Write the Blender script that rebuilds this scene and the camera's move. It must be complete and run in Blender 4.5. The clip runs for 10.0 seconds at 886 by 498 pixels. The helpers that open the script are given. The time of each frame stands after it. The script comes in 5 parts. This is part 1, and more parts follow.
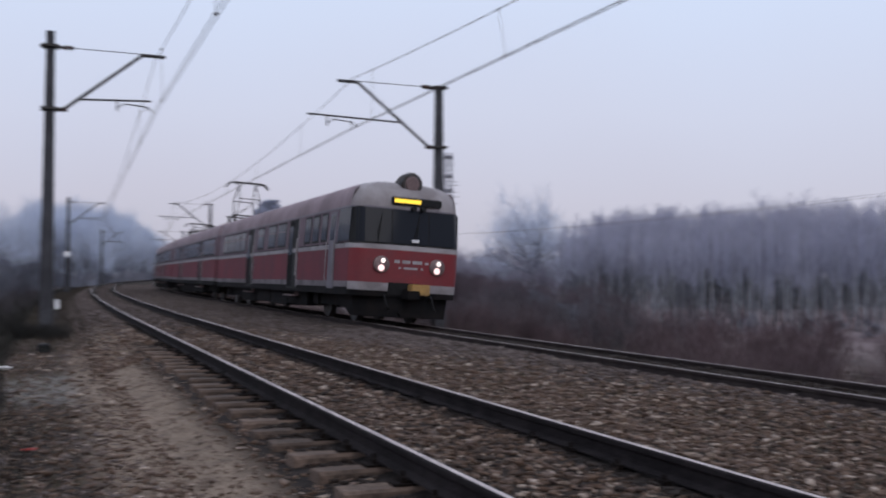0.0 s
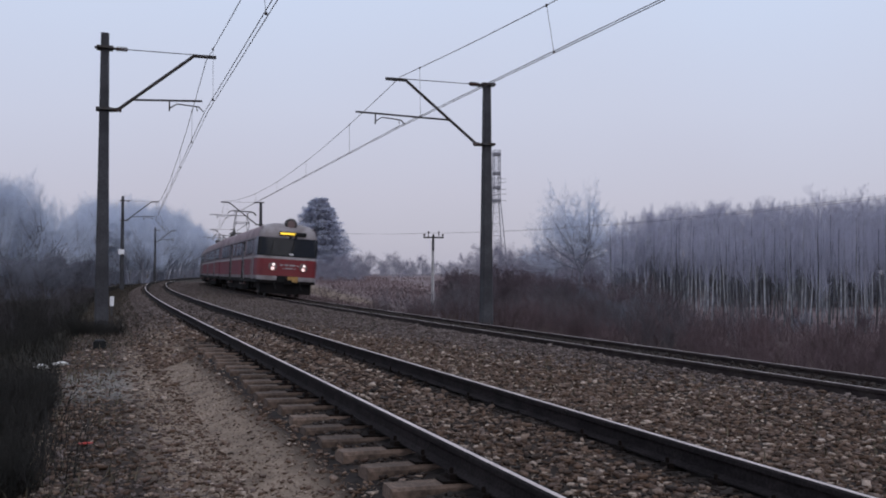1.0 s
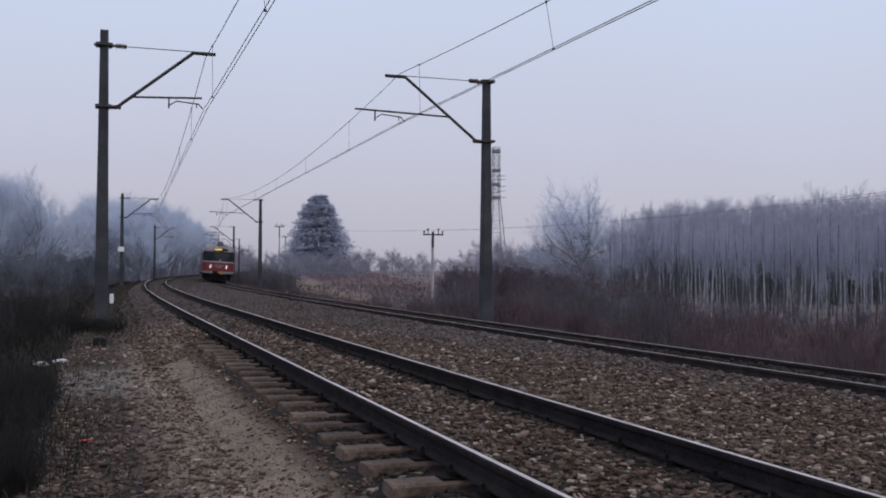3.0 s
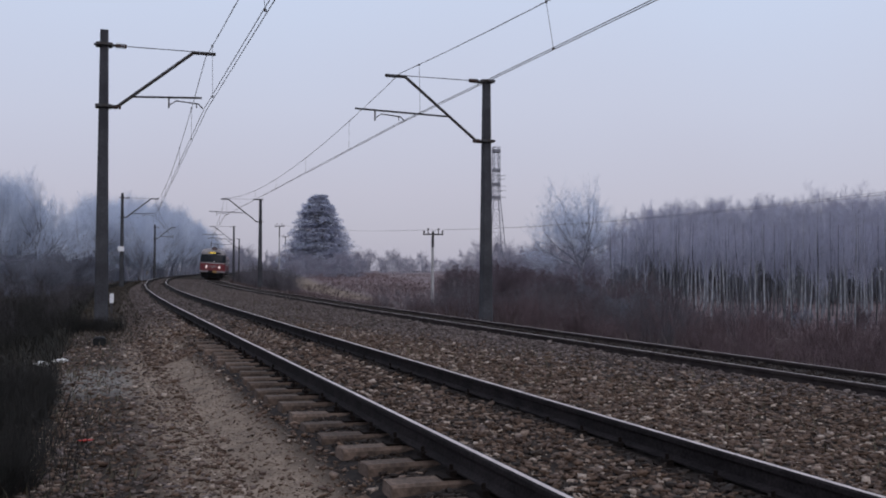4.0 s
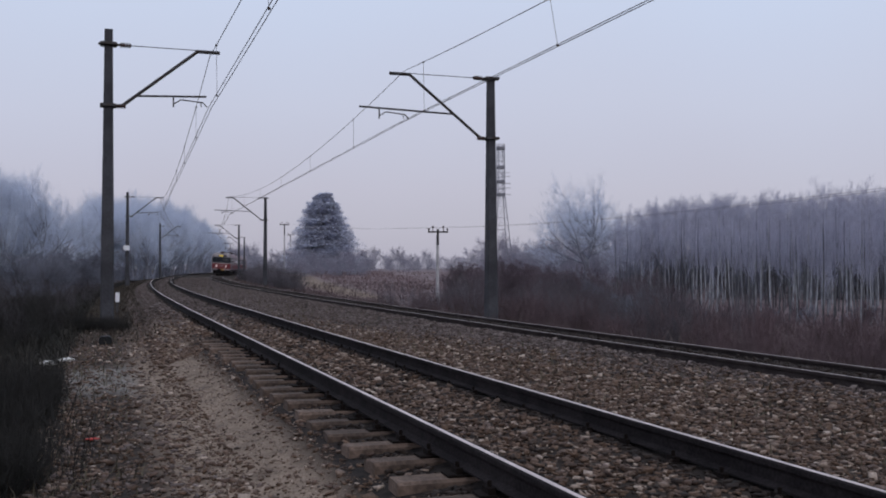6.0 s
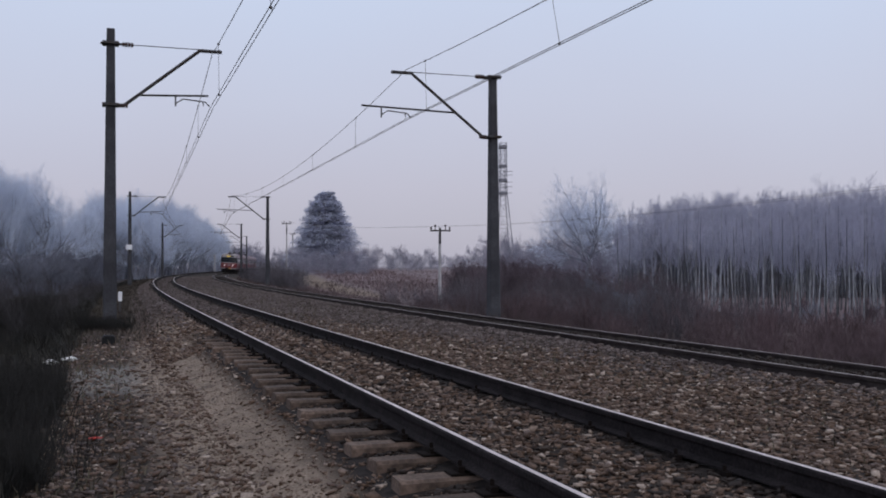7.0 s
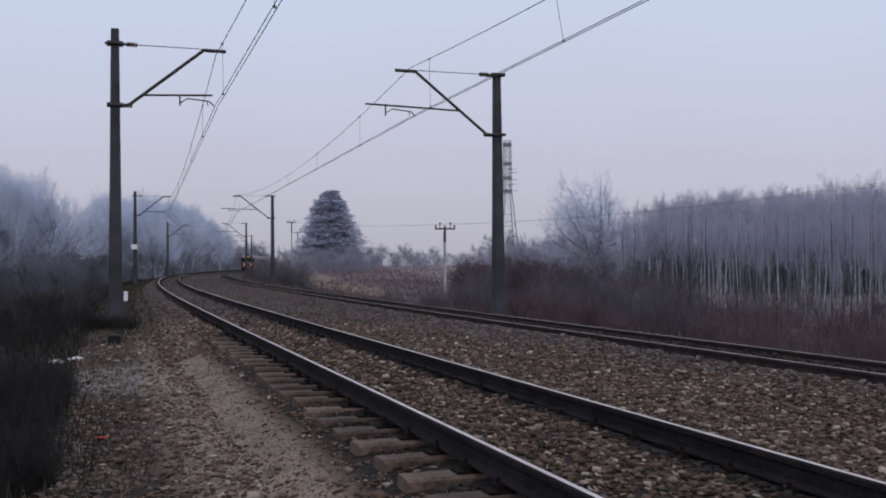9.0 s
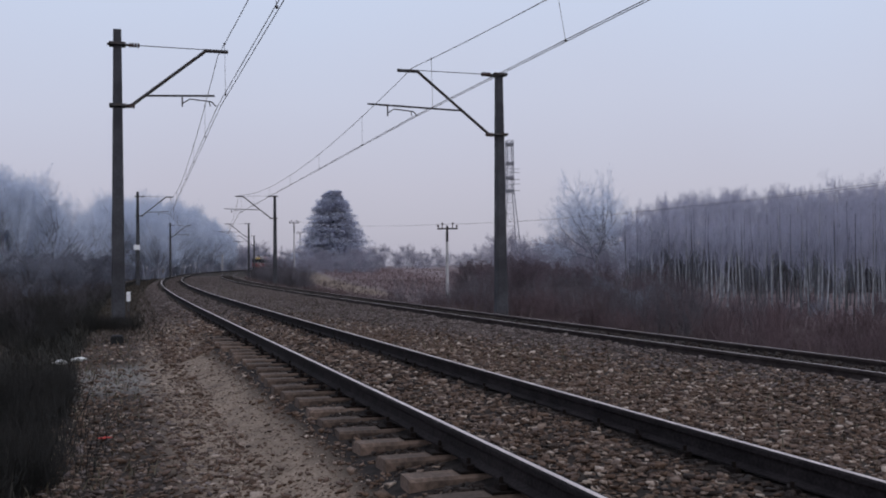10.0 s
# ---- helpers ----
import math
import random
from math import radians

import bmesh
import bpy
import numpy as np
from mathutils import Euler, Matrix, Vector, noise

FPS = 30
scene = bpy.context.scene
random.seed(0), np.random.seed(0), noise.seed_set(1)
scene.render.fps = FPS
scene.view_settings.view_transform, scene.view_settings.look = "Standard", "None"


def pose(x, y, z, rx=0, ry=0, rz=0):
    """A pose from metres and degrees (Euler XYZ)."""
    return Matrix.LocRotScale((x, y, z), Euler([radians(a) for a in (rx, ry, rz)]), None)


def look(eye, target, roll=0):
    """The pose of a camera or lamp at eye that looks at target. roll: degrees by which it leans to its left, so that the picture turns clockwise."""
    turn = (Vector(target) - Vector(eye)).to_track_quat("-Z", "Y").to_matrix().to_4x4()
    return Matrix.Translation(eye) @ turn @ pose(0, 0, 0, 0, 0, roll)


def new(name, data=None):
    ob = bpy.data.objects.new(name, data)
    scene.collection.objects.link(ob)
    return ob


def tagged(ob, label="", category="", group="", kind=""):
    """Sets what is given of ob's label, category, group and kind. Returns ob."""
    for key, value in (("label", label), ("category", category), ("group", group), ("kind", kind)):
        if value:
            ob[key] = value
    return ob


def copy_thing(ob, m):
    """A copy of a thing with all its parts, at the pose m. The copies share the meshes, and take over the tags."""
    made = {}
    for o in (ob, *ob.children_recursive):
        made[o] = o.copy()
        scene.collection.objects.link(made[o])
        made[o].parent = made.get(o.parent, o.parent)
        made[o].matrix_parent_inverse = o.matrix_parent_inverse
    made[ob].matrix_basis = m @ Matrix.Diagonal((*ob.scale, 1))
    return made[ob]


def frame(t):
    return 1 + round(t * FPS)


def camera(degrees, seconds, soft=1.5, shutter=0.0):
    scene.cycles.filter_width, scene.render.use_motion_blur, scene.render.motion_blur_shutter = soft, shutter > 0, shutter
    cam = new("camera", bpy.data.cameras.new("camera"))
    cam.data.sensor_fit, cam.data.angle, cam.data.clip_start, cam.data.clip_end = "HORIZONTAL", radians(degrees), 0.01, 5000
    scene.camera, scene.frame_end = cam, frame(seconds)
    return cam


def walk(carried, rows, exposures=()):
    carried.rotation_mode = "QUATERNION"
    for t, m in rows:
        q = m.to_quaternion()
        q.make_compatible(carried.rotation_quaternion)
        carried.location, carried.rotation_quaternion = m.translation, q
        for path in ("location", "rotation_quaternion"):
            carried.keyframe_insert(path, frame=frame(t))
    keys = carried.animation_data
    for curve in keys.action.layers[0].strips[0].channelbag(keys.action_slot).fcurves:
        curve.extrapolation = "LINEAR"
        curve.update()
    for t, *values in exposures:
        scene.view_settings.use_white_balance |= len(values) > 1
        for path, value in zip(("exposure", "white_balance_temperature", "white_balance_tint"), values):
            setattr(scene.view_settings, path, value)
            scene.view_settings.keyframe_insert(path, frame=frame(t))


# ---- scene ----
# ------------------------------------------------------------ camera
EYE = (0.0, 0.0, 1.095)
cam = camera(49.4, 10.0, soft=1.9, shutter=0.5)
# seconds, turn to the right, tilt up, lean to the right (degrees)
AIM = [
    (0, 3.563, 1.654, -0.247), (0.1, 1.87, 1.69, -0.26), (0.2, 0.87, 1.71, -0.28), (0.4, 0.66, 1.685, -0.29),
    (0.5, 0.691, 1.631, -0.289), (1, 0.699, 1.482, -0.223), (1.5, 0.704, 1.351, -0.259), (2, 0.713, 1.313, -0.227),
    (2.5, 0.716, 1.312, -0.191), (4, 0.717, 1.290, -0.176), (4.5, 0.664, 1.280, -0.140), (5, 0.601, 1.231, -0.103),
    (5.5, 0.505, 1.185, 0.017), (7, 0.289, 1.070, 0.172), (7.5, 0.201, 1.038, 0.273), (8, 0.143, 1.008, 0.309),
    (8.5, 0.060, 0.965, 0.425), (9, 0.000, 0.957, 0.465), (9.5, -0.077, 0.931, 0.568), (10, -0.144, 0.955, 0.565)]


def aimed(turn, tilt, lean):
    a, b = radians(turn), radians(tilt)
    way = Vector((math.sin(a) * math.cos(b), math.cos(a) * math.cos(b), math.sin(b)))
    return look(EYE, Vector(EYE) + way * 10, -lean)


walk(cam, [(t, aimed(*r)) for t, *r in AIM], [(0, 0.16), (0.5, 0.09), (1.0, 0.05), (2.5, 0.02), (5.0, 0.0), (10.0, 0.0)])

# ------------------------------------------------------------ world, sun
world = bpy.data.worlds.new("overcast_sky")
scene.world = world
world.use_nodes = True
wn, wl = world.node_tree.nodes, world.node_tree.links
wn.clear()
w_out = wn.new("ShaderNodeOutputWorld")
w_bg = wn.new("ShaderNodeBackground")
w_sky = wn.new("ShaderNodeTexSky")
w_sky.sky_type, w_sky.sun_disc = "NISHITA", False
w_sky.sun_elevation, w_sky.sun_rotation = radians(12), radians(200)
w_dim = wn.new("ShaderNodeVectorMath")
w_dim.operation = "SCALE"
w_dim.inputs["Scale"].default_value = 0.09
w_co = wn.new("ShaderNodeTexCoord")
w_sep = wn.new("ShaderNodeSeparateXYZ")
w_noise = wn.new("ShaderNodeTexNoise")
w_noise.inputs["Scale"].default_value = 2.2
w_noise.inputs["Detail"].default_value = 3
w_add = wn.new("ShaderNodeMath")
w_add.operation = "MULTIPLY_ADD"
w_add.inputs[1].default_value = 0.10
w_ramp = wn.new("ShaderNodeValToRGB")
SKY_STOPS = [(0.0, (0.465, 0.455, 0.56)), (0.07, (0.535, 0.525, 0.645)), (0.16, (0.585, 0.61, 0.755)), (0.29, (0.615, 0.695, 0.885)),
             (0.50, (0.69, 0.765, 0.96)), (1.0, (0.77, 0.845, 1.0))]
el = w_ramp.color_ramp.elements
while len(el) < len(SKY_STOPS):
    el.new(0.5)
for e, (at, c) in zip(el, SKY_STOPS):
    e.position, e.color = at, (*c, 1)
w_mix = wn.new("ShaderNodeMix")
w_mix.data_type = "RGBA"
w_mix.inputs[0].default_value = 0.08
wl.new(w_co.outputs["Generated"], w_sep.inputs[0])
wl.new(w_co.outputs["Generated"], w_noise.inputs["Vector"])
wl.new(w_noise.outputs["Fac"], w_add.inputs[0])
wl.new(w_sep.outputs["Z"], w_add.inputs[2])
w_off = wn.new("ShaderNodeMath")
w_off.operation = "SUBTRACT"
w_off.inputs[1].default_value = 0.05
wl.new(w_add.outputs[0], w_off.inputs[0])
wl.new(w_off.outputs[0], w_ramp.inputs[0])
wl.new(w_sky.outputs[0], w_dim.inputs[0])
wl.new(w_ramp.outputs[0], w_mix.inputs[6])
wl.new(w_dim.outputs[0], w_mix.inputs[7])
wl.new(w_mix.outputs[2], w_bg.inputs[0])
wl.new(w_bg.outputs[0], w_out.inputs[0])
w_bg.inputs[1].default_value = 1.0

sun = new("sun", bpy.data.lights.new("sun", "SUN"))
sun.data.energy, sun.data.angle, sun.data.color = 0.5, radians(25), (1.0, 0.93, 0.9)
sun.matrix_world = look((20, -40, 30), (0, 10, 0))


# ------------------------------------------------------------ materials
def material(name, base, rough=0.8, metal=0.0, scale=6.0, vary=0.3, fine=60.0, bump=0.3, second=None, patch=0.5, each=0.0, spec=0.3, depth=0.01):
    """A worn surface: a base colour with broad stains of a second colour, fine grain and relief."""
    m = bpy.data.materials.new(name)
    m.use_nodes = True
    n, l = m.node_tree.nodes, m.node_tree.links
    b = n["Principled BSDF"]
    b.inputs["Roughness"].default_value, b.inputs["Metallic"].default_value = rough, metal
    b.inputs["Specular IOR Level"].default_value = spec
    co = n.new("ShaderNodeTexCoord")
    big, small = n.new("ShaderNodeTexNoise"), n.new("ShaderNodeTexNoise")
    big.inputs["Scale"].default_value, big.inputs["Detail"].default_value = scale, 5
    small.inputs["Scale"].default_value, small.inputs["Detail"].default_value = fine, 4
    l.new(co.outputs["Object"], big.inputs["Vector"])
    l.new(co.outputs["Object"], small.inputs["Vector"])
    ramp = n.new("ShaderNodeValToRGB")
    other = second or tuple(c * (1 - vary) for c in base)
    ramp.color_ramp.elements[0].position, ramp.color_ramp.elements[0].color = patch - 0.12, (*other, 1)
    ramp.color_ramp.elements[1].position, ramp.color_ramp.elements[1].color = patch + 0.12, (*base, 1)
    l.new(big.outputs["Fac"], ramp.inputs[0])
    grain = n.new("ShaderNodeMapRange")
    grain.inputs["From Min"].default_value, grain.inputs["From Max"].default_value = 0.3, 0.7
    grain.inputs["To Min"].default_value, grain.inputs["To Max"].default_value = 1 - vary, 1 + vary
    l.new(small.outputs["Fac"], grain.inputs["Value"])
    mul = n.new("ShaderNodeVectorMath")
    mul.operation = "SCALE"
    l.new(ramp.outputs[0], mul.inputs[0])
    l.new(grain.outputs[0], mul.inputs["Scale"])
    last = mul.outputs[0]
    if each:
        info, span, mul2 = n.new("ShaderNodeObjectInfo"), n.new("ShaderNodeMapRange"), n.new("ShaderNodeVectorMath")
        span.inputs["To Min"].default_value, span.inputs["To Max"].default_value = 1 - each, 1 + each
        mul2.operation = "SCALE"
        l.new(info.outputs["Random"], span.inputs["Value"])
        l.new(last, mul2.inputs[0])
        l.new(span.outputs[0], mul2.inputs["Scale"])
        last = mul2.outputs[0]
    l.new(last, b.inputs["Base Color"])
    if bump:
        bp = n.new("ShaderNodeBump")
        bp.inputs["Strength"].default_value, bp.inputs["Distance"].default_value = bump, depth
        l.new(small.outputs["Fac"], bp.inputs["Height"])
        l.new(bp.outputs[0], b.inputs["Normal"])
    return m


def glowing(name, colour, strength, base=(0.8, 0.8, 0.8)):
    m = bpy.data.materials.new(name)
    m.use_nodes = True
    b = m.node_tree.nodes["Principled BSDF"]
    b.inputs["Base Color"].default_value = (*base, 1)
    b.inputs["Emission Color"].default_value, b.inputs["Emission Strength"].default_value = (*colour, 1), strength
    return m


def island_material(name, colours, rough=0.85, vary=0.25, fine=40.0, bump=0.4):
    """Loose pieces joined in one mesh, each island with its own tint."""
    m = bpy.data.materials.new(name)
    m.use_nodes = True
    n, l = m.node_tree.nodes, m.node_tree.links
    b = n["Principled BSDF"]
    b.inputs["Roughness"].default_value, b.inputs["Specular IOR Level"].default_value = rough, 0.25
    geo, ramp, co, small = n.new("ShaderNodeNewGeometry"), n.new("ShaderNodeValToRGB"), n.new("ShaderNodeTexCoord"), n.new("ShaderNodeTexNoise")
    ramp.color_ramp.interpolation = "LINEAR"
    e = ramp.color_ramp.elements
    while len(e) < len(colours):
        e.new(0.5)
    for i, c in enumerate(colours):
        e[i].position, e[i].color = i / max(1, len(colours) - 1), (*c, 1)
    small.inputs["Scale"].default_value, small.inputs["Detail"].default_value = fine, 3
    grain, mul = n.new("ShaderNodeMapRange"), n.new("ShaderNodeVectorMath")
    grain.inputs["From Min"].default_value, grain.inputs["From Max"].default_value = 0.3, 0.7
    grain.inputs["To Min"].default_value, grain.inputs["To Max"].default_value = 1 - vary, 1 + vary
    mul.operation = "SCALE"
    l.new(geo.outputs["Random Per Island"], ramp.inputs[0])
    l.new(co.outputs["Object"], small.inputs["Vector"])
    l.new(small.outputs["Fac"], grain.inputs["Value"])
    l.new(ramp.outputs[0], mul.inputs[0])
    l.new(grain.outputs[0], mul.inputs["Scale"])
    l.new(mul.outputs[0], b.inputs["Base Color"])
    if bump:
        bp = n.new("ShaderNodeBump")
        bp.inputs["Strength"].default_value, bp.inputs["Distance"].default_value = bump, 0.004
        l.new(small.outputs["Fac"], bp.inputs["Height"])
        l.new(bp.outputs[0], b.inputs["Normal"])
    return m


def glass(name, tint=(0.02, 0.022, 0.026), rough=0.06):
    m = bpy.data.materials.new(name)
    m.use_nodes = True
    b = m.node_tree.nodes["Principled BSDF"]
    b.inputs["Base Color"].default_value = (*tint, 1)
    b.inputs["Roughness"].default_value, b.inputs["Specular IOR Level"].default_value = rough, 0.07
    return m


M_CONCRETE = material("weathered_concrete", (0.060, 0.060, 0.068), 0.9, scale=1.3, vary=0.25, second=(0.036, 0.036, 0.042), fine=25)
M_POLE = material("pale_concrete", (0.42, 0.41, 0.42), 0.9, scale=2, vary=0.2, second=(0.3, 0.29, 0.3))
M_STEEL = material("dark_galvanised_steel", (0.06, 0.06, 0.065), 0.6, 0.3, scale=8, vary=0.3, second=(0.04, 0.03, 0.025))
M_WIRE = material("oxidised_copper_wire", (0.10, 0.085, 0.085), 0.7, 0.2, bump=0)
M_INSUL = material("brown_glazed_porcelain", (0.05, 0.025, 0.02), 0.25, bump=0, spec=0.5)
M_RAIL = material("rusty_rail_side", (0.024, 0.020, 0.021), 0.95, 0.0, scale=5, vary=0.4, second=(0.016, 0.0135, 0.0145), fine=50, spec=0.08)
M_DULLRAIL = material("brown_rusted_rail_side", (0.052, 0.042, 0.040), 0.95, 0.0, scale=5, vary=0.35, second=(0.034, 0.027, 0.027), fine=50, spec=0.1)
M_DULLHEAD = material("dull_brown_rail_head", (0.44, 0.37, 0.35), 0.55, 0.7, scale=3, vary=0.12, second=(0.3, 0.25, 0.24), fine=60, bump=0.05)
M_HEAD = material("polished_rail_head", (0.74, 0.63, 0.585), 0.40, 1.0, scale=3, vary=0.08, second=(0.58, 0.485, 0.45), fine=80, bump=0.03)
M_SLEEPER = material("weathered_sleeper", (0.132, 0.092, 0.072), 0.95, scale=3, vary=0.35, second=(0.055, 0.039, 0.031), fine=35, bump=0.6, each=0.3)
M_PLATE = material("greasy_iron_plate", (0.014, 0.010, 0.009), 0.9, 0.0, scale=9, vary=0.3, spec=0.1)
M_SIGN = material("white_enamel_sign", (0.75, 0.75, 0.78), 0.5, scale=4, vary=0.1, bump=0.05)


# ------------------------------------------------------------ mesh tools
class Shape:
    """Collects vertices and faces of one mesh."""

    def __init__(self):
        self.v, self.f = [], []

    def box(self, x0, x1, y0, y1, z0, z1, m=None):
        k = len(self.v)
        for z in (z0, z1):
            for x, y in ((x0, y0), (x1, y0), (x1, y1), (x0, y1)):
                p = Vector((x, y, z))
                self.v.append(tuple(m @ p if m else p))
        self.f += [(k + 3, k + 2, k + 1, k), (k + 4, k + 5, k + 6, k + 7)]
        self.f += [(k + i, k + (i + 1) % 4, k + 4 + (i + 1) % 4, k + 4 + i) for i in range(4)]
        return self

    def tube(self, pts, radii, n=8, caps=True):
        """A round bar through the points."""
        pts = [Vector(p) for p in pts]
        if not hasattr(radii, "__len__"):
            radii = [radii] * len(pts)
        k = len(self.v)
        for i, p in enumerate(pts):
            d = (pts[min(i + 1, len(pts) - 1)] - pts[max(i - 1, 0)]).normalized()
            a = d.cross(Vector((0, 0, 1)) if abs(d.z) < 0.9 else Vector((1, 0, 0))).normalized()
            b = d.cross(a)
            for j in range(n):
                t = 2 * math.pi * j / n
                self.v.append(tuple(p + (a * math.cos(t) + b * math.sin(t)) * radii[i]))
        for i in range(len(pts) - 1):
            for j in range(n):
                self.f.append((k + i * n + j, k + i * n + (j + 1) % n, k + (i + 1) * n + (j + 1) % n, k + (i + 1) * n + j))
        if caps:
            self.f.append(tuple(k + j for j in range(n))[::-1])
            self.f.append(tuple(k + (len(pts) - 1) * n + j for j in range(n)))
        return self

    def rings(self, rows, closed=True, caps=True):
        """A skin over rows of points of equal length."""
        k, n = len(self.v), len(rows[0])
        for r in rows:
            self.v += [tuple(p) for p in r]
        for i in range(len(rows) - 1):
            for j in range(n if closed else n - 1):
                self.f.append((k + i * n + j, k + i * n + (j + 1) % n, k + (i + 1) * n + (j + 1) % n, k + (i + 1) * n + j))
        if caps:
            self.f.append(tuple(k + j for j in range(n))[::-1])
            self.f.append(tuple(k + (len(rows) - 1) * n + j for j in range(n)))
        return self

    def mesh(self, name, mat, smooth=False, bevel=0.0):
        me = bpy.data.meshes.new(name)
        me.from_pydata(self.v, [], self.f)
        bm = bmesh.new()
        bm.from_mesh(me)
        if bevel:
            bmesh.ops.bevel(bm, geom=bm.edges[:], offset=bevel, segments=2, affect="EDGES")
        bmesh.ops.recalc_face_normals(bm, faces=bm.faces)
        bm.to_mesh(me)
        bm.free()
        me.materials.append(mat)
        if smooth:
            me.polygons.foreach_set("use_smooth", [True] * len(me.polygons))
            me.set_sharp_from_angle(angle=radians(40))
        return me


def part(name, shape, mat, parent, label="", smooth=False, bevel=0.0, m=None):
    """One mesh object under a thing or a part."""
    me = shape if isinstance(shape, bpy.types.Mesh) else shape.mesh(name, mat, smooth, bevel)
    ob = new(name, me)
    ob.parent = parent
    if m:
        ob.matrix_local = m
    return tagged(ob, label)


def arrays_mesh(name, verts, faces, mat, smooth=False):
    """A mesh from numpy arrays of vertices and of equal-sized faces."""
    me = bpy.data.meshes.new(name)
    k = faces.shape[1]
    me.vertices.add(len(verts))
    me.vertices.foreach_set("co", np.ascontiguousarray(verts, dtype=np.float32).ravel())
    me.loops.add(faces.size)
    me.loops.foreach_set("vertex_index", np.ascontiguousarray(faces, dtype=np.int32).ravel())
    me.polygons.add(len(faces))
    me.polygons.foreach_set("loop_start", np.arange(len(faces), dtype=np.int32) * k)
    me.polygons.foreach_set("loop_total", np.full(len(faces), k, dtype=np.int32))
    if smooth:
        me.polygons.foreach_set("use_smooth", np.ones(len(faces), dtype=bool))
    me.update(calc_edges=True)
    me.materials.append(mat)
    return me


# ------------------------------------------------------------ the line of the tracks
# s runs along the far track, l is the distance to its right
BEND_S = [0, 25, 50, 75, 110, 160, 270]
BEND_A = [-0.32786, -0.33259, -0.31238, -0.28343, -0.24052, -0.18636, -0.06572]
LS = np.arange(-300, 2600, 0.25)
LA = np.interp(LS, BEND_S, BEND_A)
LA = np.convolve(np.pad(LA, 30, mode="edge"), np.ones(61) / 61, "valid")
LX, LY = np.cumsum(np.sin(LA)) * 0.25, np.cumsum(np.cos(LA)) * 0.25
LX += 8.729 - np.interp(0, LS, LX)
LY -= np.interp(0, LS, LY)
NEAR, FAR = -5.41, 0.0


def rise(s):
    return 0.00114 * np.clip(np.asarray(s, float) - 20, 0, 300)


def on_line(s, l):
    """Plan point(s) at s along the line and l to its right, and the heading."""
    a = np.interp(s, LS, LA)
    return np.interp(s, LS, LX) + l * np.cos(a), np.interp(s, LS, LY) - l * np.sin(a), a


def spot(s, l, z=0.0, turn=0.0):
    """The pose whose y runs along the line and whose x points to its right."""
    x, y, a = on_line(s, l)
    return pose(float(x), float(y), float(z + rise(s)), 0, 0, -math.degrees(float(a)) + turn)


GROUND_L = [-900, -120, -60, -16, -12, -10.2, -9.2, -8.6, -7.9, -7.25, -6.95, -6.74, -6.42, -6.22, -6.1, -5.0, -4.2, -3.2, -2.4, -1.5, -1.05, -0.6, 0.55, 0.95, 1.4, 1.9, 3.2, 6, 14, 40, 120, 900]
GROUND_Z = [-1.0, -1.1, -1.3, -1.2, -1.0, -0.85, -0.6, -0.5, -0.47, -0.43, -0.33, -0.24, -0.208, -0.195, -0.165, -0.163, -0.19, -0.235, -0.235, -0.195, -0.155, -0.20, -0.235, -0.25, -0.31, -0.42, -1.05, -1.35, -1.8, -2.1, -1.8, -0.6]


def lumps(x, y):
    return (np.sin(x * 0.9 + 1.3 * np.sin(y * 0.37)) * np.sin(y * 0.8 + np.sin(x * 0.53)) + 0.5 * np.sin(x * 2.3 + y * 1.7) * np.sin(y * 2.9 - x))


def ground_z(s, l):
    x, y, _ = on_line(s, l)
    z = np.interp(l, GROUND_L, GROUND_Z) + rise(s)
    wild = np.clip((np.abs(np.asarray(l) + 3.5) - 5.0) / 4, 0, 1)
    z = z + 2.3 * np.clip((np.asarray(s, float) - 80) / 130, 0, 1) * np.clip((l - 7) / 8, 0, 1)
    # soil has washed over the sleeper ends farther on
    wash = np.interp(l, [-7.4, -6.85, -6.35, -6.22], [0, 0.13, 0.085, 0]) * np.clip((np.asarray(s, float) - 20.2) / 0.9, 0, 1)
    return z + wash + lumps(x, y) * (0.012 + 0.10 * wild)


